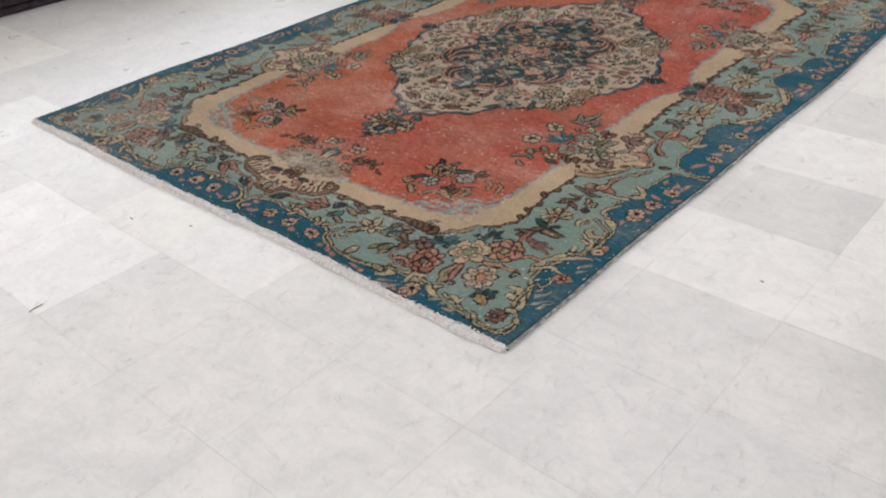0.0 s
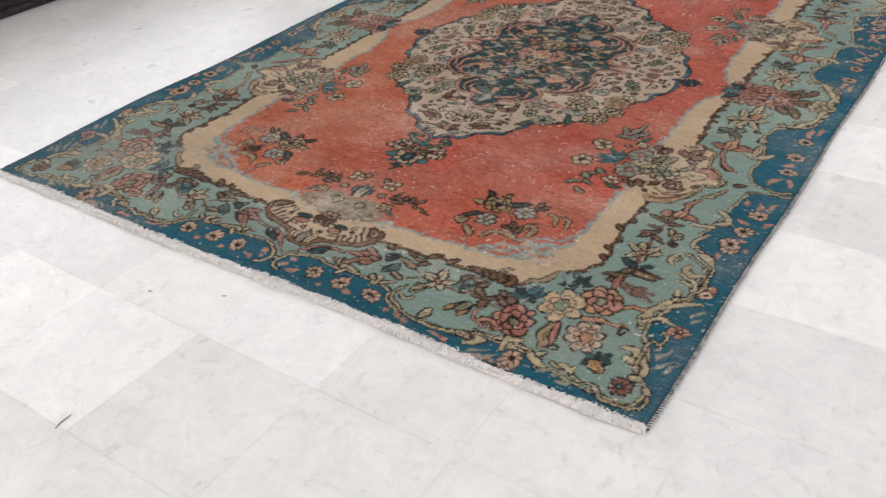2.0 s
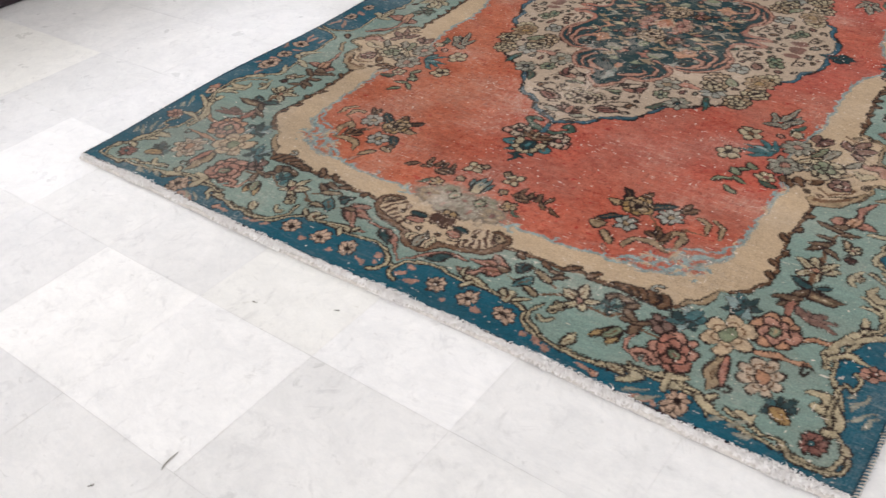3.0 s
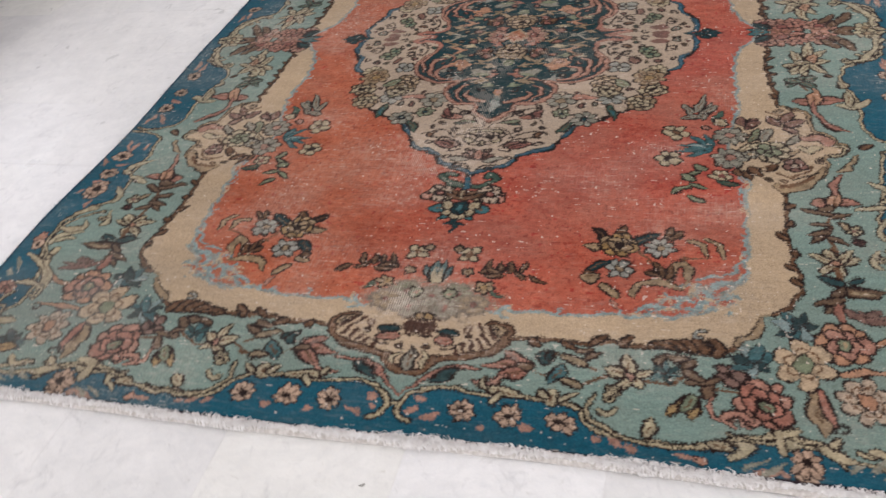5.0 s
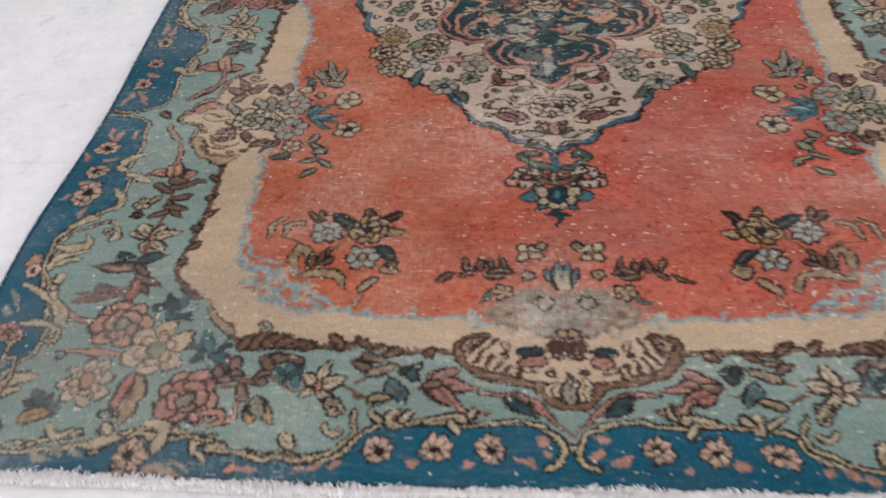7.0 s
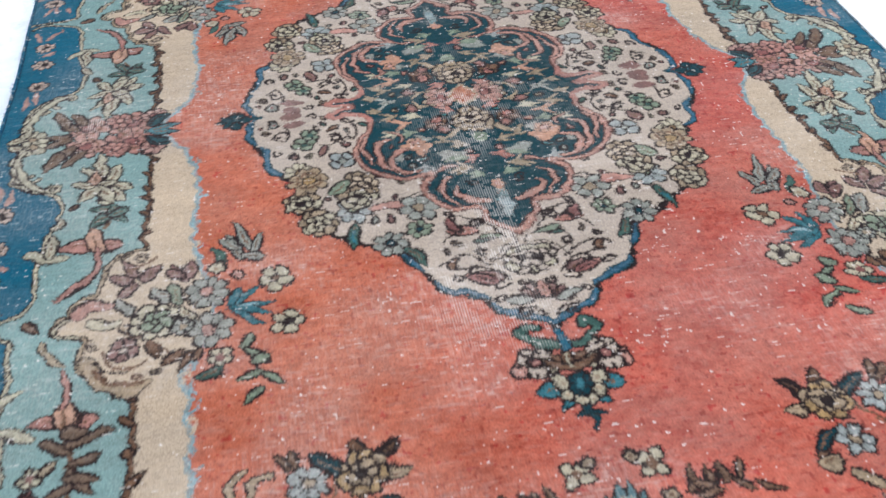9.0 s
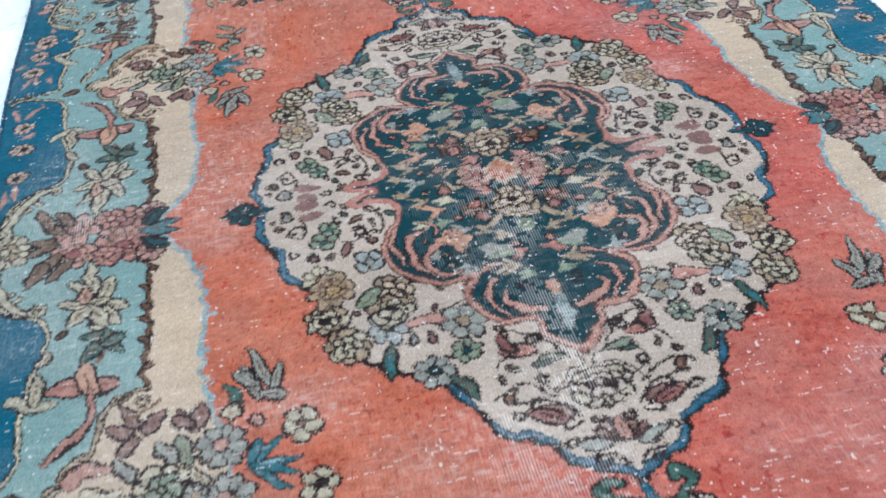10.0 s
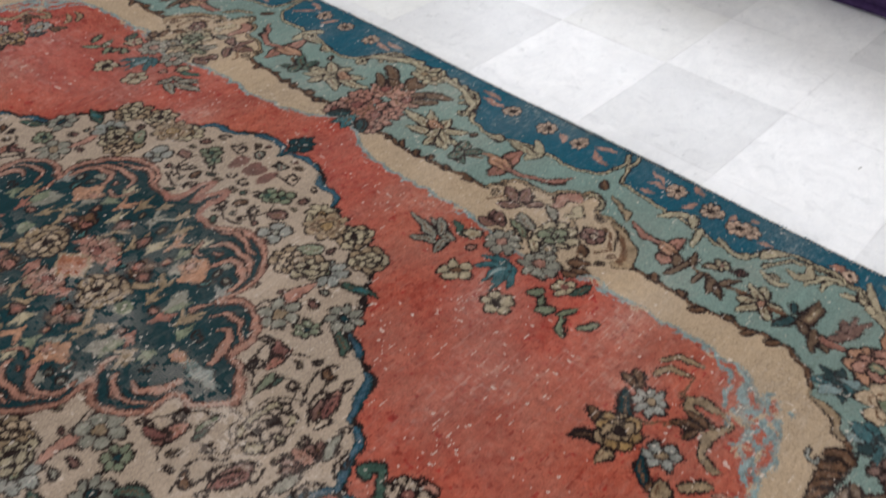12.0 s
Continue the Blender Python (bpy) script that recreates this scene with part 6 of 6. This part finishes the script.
    # overcast long sides: a round cord wrapped in alternating blue and pale wool
    for side in (-1, 1):
        for name, mat, phase in (("overcast_cord", OVERCAST_BLUE, 0), ("overcast_stitches", OVERCAST_PALE, 1)):
            verts, faces = [], []
            qq = np.arange(0.0, 2 * HALF_L, 0.0045 if phase == 0 else 0.0062)
            dd = random.Random(60 + side)
            ring = 8
            for k, qk in enumerate(qq):
                cx, cy = (float(c) for c in lay(np.array(side * HALF_W), np.array(qk)))
                cx += side * 0.0025
                if phase == 0:
                    r = 0.0036 + 0.0003 * math.sin(k * 1.3)
                    for t in range(ring):
                        a = 2 * math.pi * t / ring
                        verts.append((cx + r * math.cos(a), cy, -0.0042 + r * math.sin(a)))
                    if k:
                        o = len(verts) - 2 * ring
                        for t in range(ring):
                            faces.append((o + t, o + (t + 1) % ring, o + ring + (t + 1) % ring, o + ring + t))
                elif not (side < 0 and dd.random() < 0.75):
                    r = 0.0046 + dd.uniform(0, 0.0007)
                    wy = 0.0015 + dd.uniform(0, 0.0006)
                    o = len(verts)
                    for t in range(ring):
                        a = -0.5 + (math.pi + 1.0) * t / (ring - 1)
                        slant = 0.003 * math.cos(a)
                        verts += [(cx + side * r * math.cos(a), cy - wy + slant, -0.0042 + r * math.sin(a)), (cx + side * r * math.cos(a), cy + wy + slant, -0.0042 + r * math.sin(a))]
                    for t in range(ring - 1):
                        faces.append((o + 2 * t, o + 2 * t + 1, o + 2 * t + 3, o + 2 * t + 2))
            me = bpy.data.meshes.new(name)
            me.from_pydata(verts, [], faces)
            me.materials.append(mat)
            me.shade_smooth()
            ob = new(name, me)
            ob.parent = root
            tagged(ob, "pale wool binding stitches" if phase else "blue wool edge cord", kind="stuff" if phase else "")

    # loose blue pile standing off the long sides
    for side in (-1, 1):
        verts, faces = [], []
        dd = random.Random(80 + side)
        for k in range(3600):
            qk = 2 * HALF_L * dd.random()
            cx, cy = (float(c) for c in lay(np.array(side * (HALF_W - 0.002)), np.array(qk)))
            ln = dd.uniform(0.004, 0.011) * (0.6 + 0.5 * math.sin(qk * 37) * math.sin(qk * 11))
            ang, w = dd.gauss(0, 0.6), dd.uniform(0.0005, 0.0011)
            z0 = dd.uniform(-0.003, 0.001)
            tx, ty, tz = cx + side * (0.004 + ln * math.cos(ang)), cy + ln * math.sin(ang), max(z0 + dd.uniform(-0.006, 0.002), FLOOR_Z + 0.0012)
            o = len(verts)
            verts += [(cx, cy - w, z0), (cx, cy + w, z0), (cx, cy, z0 + w), (tx, ty, tz)]
            faces += [(o, o + 1, o + 3), (o + 1, o + 2, o + 3), (o + 2, o, o + 3)]
        me = bpy.data.meshes.new("edge_fuzz")
        me.from_pydata(verts, [], faces)
        me.materials.append(OVERCAST_BLUE)
        ob = new("edge_fuzz", me)
        ob.parent = root
        tagged(ob, "loose blue wool pile at the edge", kind="stuff")
    return root


build_carpet()


# ---- folded carpets in stacks beside the wall ----
def folded_carpet(depth, width, thick, material, seed, tufts):
    """One carpet folded into a flat pad with soft rounded edges and a visible fold; origin at the middle of its base."""
    dd = random.Random(seed)
    root = new("folded_carpet")
    layers = 2
    t = thick / layers
    for k in range(layers):
        ny, nr = 40, 10
        pts = np.zeros((ny + 1, nr * 2 + 2, 3))
        for a in range(ny + 1):
            s = a / ny
            yy = -width / 2 + width * s
            sag = 0.004 * math.sin(7 * s + seed + k) + 0.003 * math.sin(17 * s + seed)
            half = depth / 2 + 0.010 * math.sin(5 * s + 2 * seed + k) + dd.uniform(-0.002, 0.002)
            ends = 1.0 if 0 < a < ny else 0.9
            for b in range(nr + 1):
                ang = -math.pi / 2 + math.pi * b / nr
                pts[a, b] = (half - t / 2 + t / 2 * math.cos(ang), yy, t * k + t / 2 + sag * k * 0.5 + t / 2 * 0.97 * ends * math.sin(ang))
                pts[a, nr + 1 + b] = (-half + t / 2 - t / 2 * math.cos(ang), yy, t * k + t / 2 + sag * k * 0.5 - t / 2 * 0.97 * ends * -math.sin(-ang) * -1)
        pts = np.concatenate([pts, pts[:, :1]], 1)
        ob = new("fold", grid_mesh("fold", pts, material, True))
        ob.parent = root
        for end in (0, ny):
            bm = bmesh.new()
            loop = [bm.verts.new(tuple(c)) for c in pts[end, :-1]]
            bm.faces.new(loop if end else loop[::-1])
            cap = mesh_object("fold_end", bm, material, root)
    verts, faces = [], []
    for k in range(tufts):
        yy = dd.uniform(-width / 2 + 0.05, width / 2 - 0.05)
        for n in range(5):
            o = len(verts)
            y0 = yy + dd.uniform(-0.012, 0.012)
            z0 = thick * 0.5
            w = 0.002
            x0, x1 = depth / 2 - 0.01, depth / 2 + 0.012
            z1 = z0 - dd.uniform(0.004, 0.02)
            verts += [(x0, y0 - w, z0), (x0, y0 + w, z0), (x0, y0, z0 + w), (x1, y0 - w, z1), (x1, y0 + w, z1), (x1 + w, y0, z1 + w)]
            faces += [(o, o + 1, o + 4, o + 3), (o + 1, o + 2, o + 5, o + 4), (o + 2, o, o + 3, o + 5), (o + 3, o + 4, o + 5)]
    if tufts:
        me = bpy.data.meshes.new("fringe")
        me.from_pydata(verts, [], faces)
        me.materials.append(COTTON)
        f = new("fringe", me)
        f.parent = root
        tagged(f, "loose white cotton fringe ends", kind="stuff")
    return root


def stack(x_edge, y_mid, width, turn, facing, mats, group, words):
    z = FLOOR_Z + 0.001
    for k, mat in enumerate(mats):
        thick = 0.058 + 0.010 * math.sin(k * 2.1 + 1)
        ob = folded_carpet(1.1, width + 0.03 * math.sin(k * 1.7), thick, mat, 5 + k + int(abs(x_edge) * 10), 3 if k % 3 == 1 else 0)
        shift = 0.012 * math.sin(k * 2.7)
        ob.matrix_basis = pose(x_edge - facing * (0.55 - shift), y_mid + 0.02 * math.sin(k), z, 0, 0, turn + (0 if facing > 0 else 180))
        tagged(ob, words[k % len(words)], "carpet", group)
        z += thick + 0.001


stack(-2.075, 1.35, 2.6, 1.5, 1, (STACK_DARK, STACK_BROWN, STACK_GREY, STACK_BROWN, STACK_DARK, STACK_GREY), "stack of folded carpets by the west side",
      ("dark brown folded carpet lying flat in a stack", "greyish brown folded carpet with soft rounded fold"))
stack(1.803, 1.35, 2.2, 0.0, -1, (STACK_PURPLE, STACK_DARK, STACK_RED, STACK_BROWN), "stack of folded carpets by the east side",
      ("dark purple folded carpet lying flat on marble", "dark folded carpet lying in a stack"))

# ---- scraps on the floor ----
def lint(x, y, length, turn, seed):
    """A short curved scrap of dark yarn lying flat."""
    dd = random.Random(seed)
    verts, faces, n, ring = [], [], 9, 6
    for k in range(n):
        f = k / (n - 1)
        r = 0.0010 * (0.35 + math.sin(math.pi * (0.1 + 0.8 * f))) * dd.uniform(0.8, 1.2)
        cx, cy = length * (f - 0.5), 0.12 * length * math.sin(3.0 * f + seed)
        for t in range(ring):
            a = 2 * math.pi * t / ring
            verts.append((cx, cy + r * math.cos(a), 0.0012 + 0.8 * r * math.sin(a)))
        if k:
            o = len(verts) - 2 * ring
            faces += [(o + t, o + (t + 1) % ring, o + ring + (t + 1) % ring, o + ring + t) for t in range(ring)]
    faces += [tuple(range(ring)), tuple(range(len(verts) - 1, len(verts) - ring - 1, -1))]
    me = bpy.data.meshes.new("lint")
    me.from_pydata(verts, [], faces)
    me.materials.append(LINT)
    me.shade_smooth()
    ob = new("lint", me)
    ob.matrix_basis = pose(x, y, FLOOR_Z + 0.0002, 0, 0, turn)
    return tagged(ob, "small scrap of grey yarn lying on the marble", "lint", "scraps of lint on the floor")


LINT = felt("lint_grey", rgb(120, 118, 112), rgb(160, 158, 150), 200.0)
lint(0.070, -0.479, 0.036, 111, 1)
lint(0.007, -0.577, 0.010, 73, 2)
lint(-0.103, -0.151, 0.011, 15, 3)
lint(0.044, -0.084, 0.010, 17, 4)
lint(1.181, 0.508, 0.009, -18, 6)

# ---- marble floor ----
floor = tagged(new("floor"), "square honed white and grey marble tiles with tight joints", "floor", kind="structure")
bm = bmesh.new()
box(bm, ROOM_X0 - 0.2, ROOM_X1 + 0.2, ROOM_Y0 - 0.2, ROOM_Y1 + 0.2, FLOOR_Z - 0.12, FLOOR_Z - 0.0006)
mesh_object("bed", bm, MORTAR, floor, "grey mortar joints")
TILE, JX, JY, LEAN = 0.2955, 0.087, 0.101, 0.5


def tile_mesh(material, grow):
    bm = bmesh.new()
    h = TILE / 2 - 0.0001 - grow * 0.25
    box(bm, -h, h, -h, h, -0.02, 0.0, 0.0001)
    top = max(bm.faces, key=lambda f: (round(f.calc_center_median().z, 5), f.calc_area()))
    bmesh.ops.inset_individual(bm, faces=[top], thickness=0.007)
    dirt = bm.verts.layers.float_color.new("joint")
    for v in bm.verts:
        rim = 1.0 if max(abs(v.co.x), abs(v.co.y)) > h - 0.002 else 0.0
        v[dirt] = (rim, rim, rim, 1.0)
    me = bpy.data.meshes.new("tile")
    bm.to_mesh(me)
    bm.free()
    me.materials.append(material)
    return me


TILES = {mat: [tile_mesh(mat, g) for g in (0.0, 0.0004)] for mat in (MARBLE_LIGHT, MARBLE_WHITE, MARBLE_GREY, MARBLE_WARM)}
# stones whose tone stands out, by column and row from the joint crossing at the carpet's near end
TONE = {(-2, -2): MARBLE_WHITE, (-1, -2): MARBLE_WHITE, (0, -1): MARBLE_WHITE, (-1, -1): MARBLE_WARM, (-2, -1): MARBLE_LIGHT, (3, 2): MARBLE_GREY, (3, 1): MARBLE_WHITE, (4, 1): MARBLE_WHITE,
        (3, 3): MARBLE_WHITE, (4, 3): MARBLE_WARM, (3, 4): MARBLE_GREY, (4, 2): MARBLE_WHITE, (-5, 0): MARBLE_GREY, (-4, 0): MARBLE_LIGHT, (-5, 1): MARBLE_LIGHT, (-4, 1): MARBLE_LIGHT, (-3, -1): MARBLE_LIGHT,
        (2, -2): MARBLE_LIGHT, (1, -2): MARBLE_LIGHT, (-4, -1): MARBLE_WHITE, (4, 0): MARBLE_LIGHT, (3, 0): MARBLE_LIGHT, (5, 2): MARBLE_WHITE, (5, 1): MARBLE_LIGHT}
dd = random.Random(21)
rest = {mat: bmesh.new() for mat in TILES}
turn = radians(LEAN)
near = 0
for row in range(-17, 20):
    for colm in range(-16, 17):
        lx, ly = (colm + 0.5) * TILE, (row + 0.5) * TILE
        x = JX + lx * math.cos(turn) - ly * math.sin(turn)
        y = JY + lx * math.sin(turn) + ly * math.cos(turn)
        if not (ROOM_X0 - 0.1 < x < ROOM_X1 + 0.1 and ROOM_Y0 - 0.1 < y < ROOM_Y1 + 0.1):
            continue
        pick = dd.choice((MARBLE_LIGHT, MARBLE_LIGHT, MARBLE_LIGHT, MARBLE_LIGHT, MARBLE_WARM, MARBLE_LIGHT))
        mat = TONE.get((colm, row)) or (pick if row < 0 or colm < 0 else None) or dd.choice((MARBLE_LIGHT, MARBLE_LIGHT, MARBLE_WHITE, MARBLE_LIGHT, MARBLE_WARM, MARBLE_WHITE))
        z = FLOOR_Z + dd.uniform(-0.0001, 0.0001)
        me = dd.choice(TILES[mat])
        spin = dd.choice((0, 90, 180, 270)) + LEAN + dd.uniform(-0.08, 0.08)
        if -2.0 < x < 2.0 and -1.6 < y < 2.6 and near < 300:
            near += 1
            ob = new("tile", me)
            ob.parent = floor
            ob.matrix_basis = pose(x, y, z, 0, 0, spin)
        else:
            h = TILE / 2 - 0.0008
            vs = []
            for cx, cy in ((-h, -h), (h, -h), (h, h), (-h, h)):
                vs.append((x + cx * math.cos(turn) - cy * math.sin(turn), y + cx * math.sin(turn) + cy * math.cos(turn)))
            b = rest[mat]
            top = [b.verts.new((*c, z)) for c in vs]
            low = [b.verts.new((*c, z - 0.004)) for c in vs]
            b.faces.new(top)
            for s in range(4):
                b.faces.new((top[s], low[s], low[(s + 1) % 4], top[(s + 1) % 4]))
for mat, b in rest.items():
    ob = mesh_object("outer_tiles", b, mat, floor)
    tagged(ob, kind="stuff")
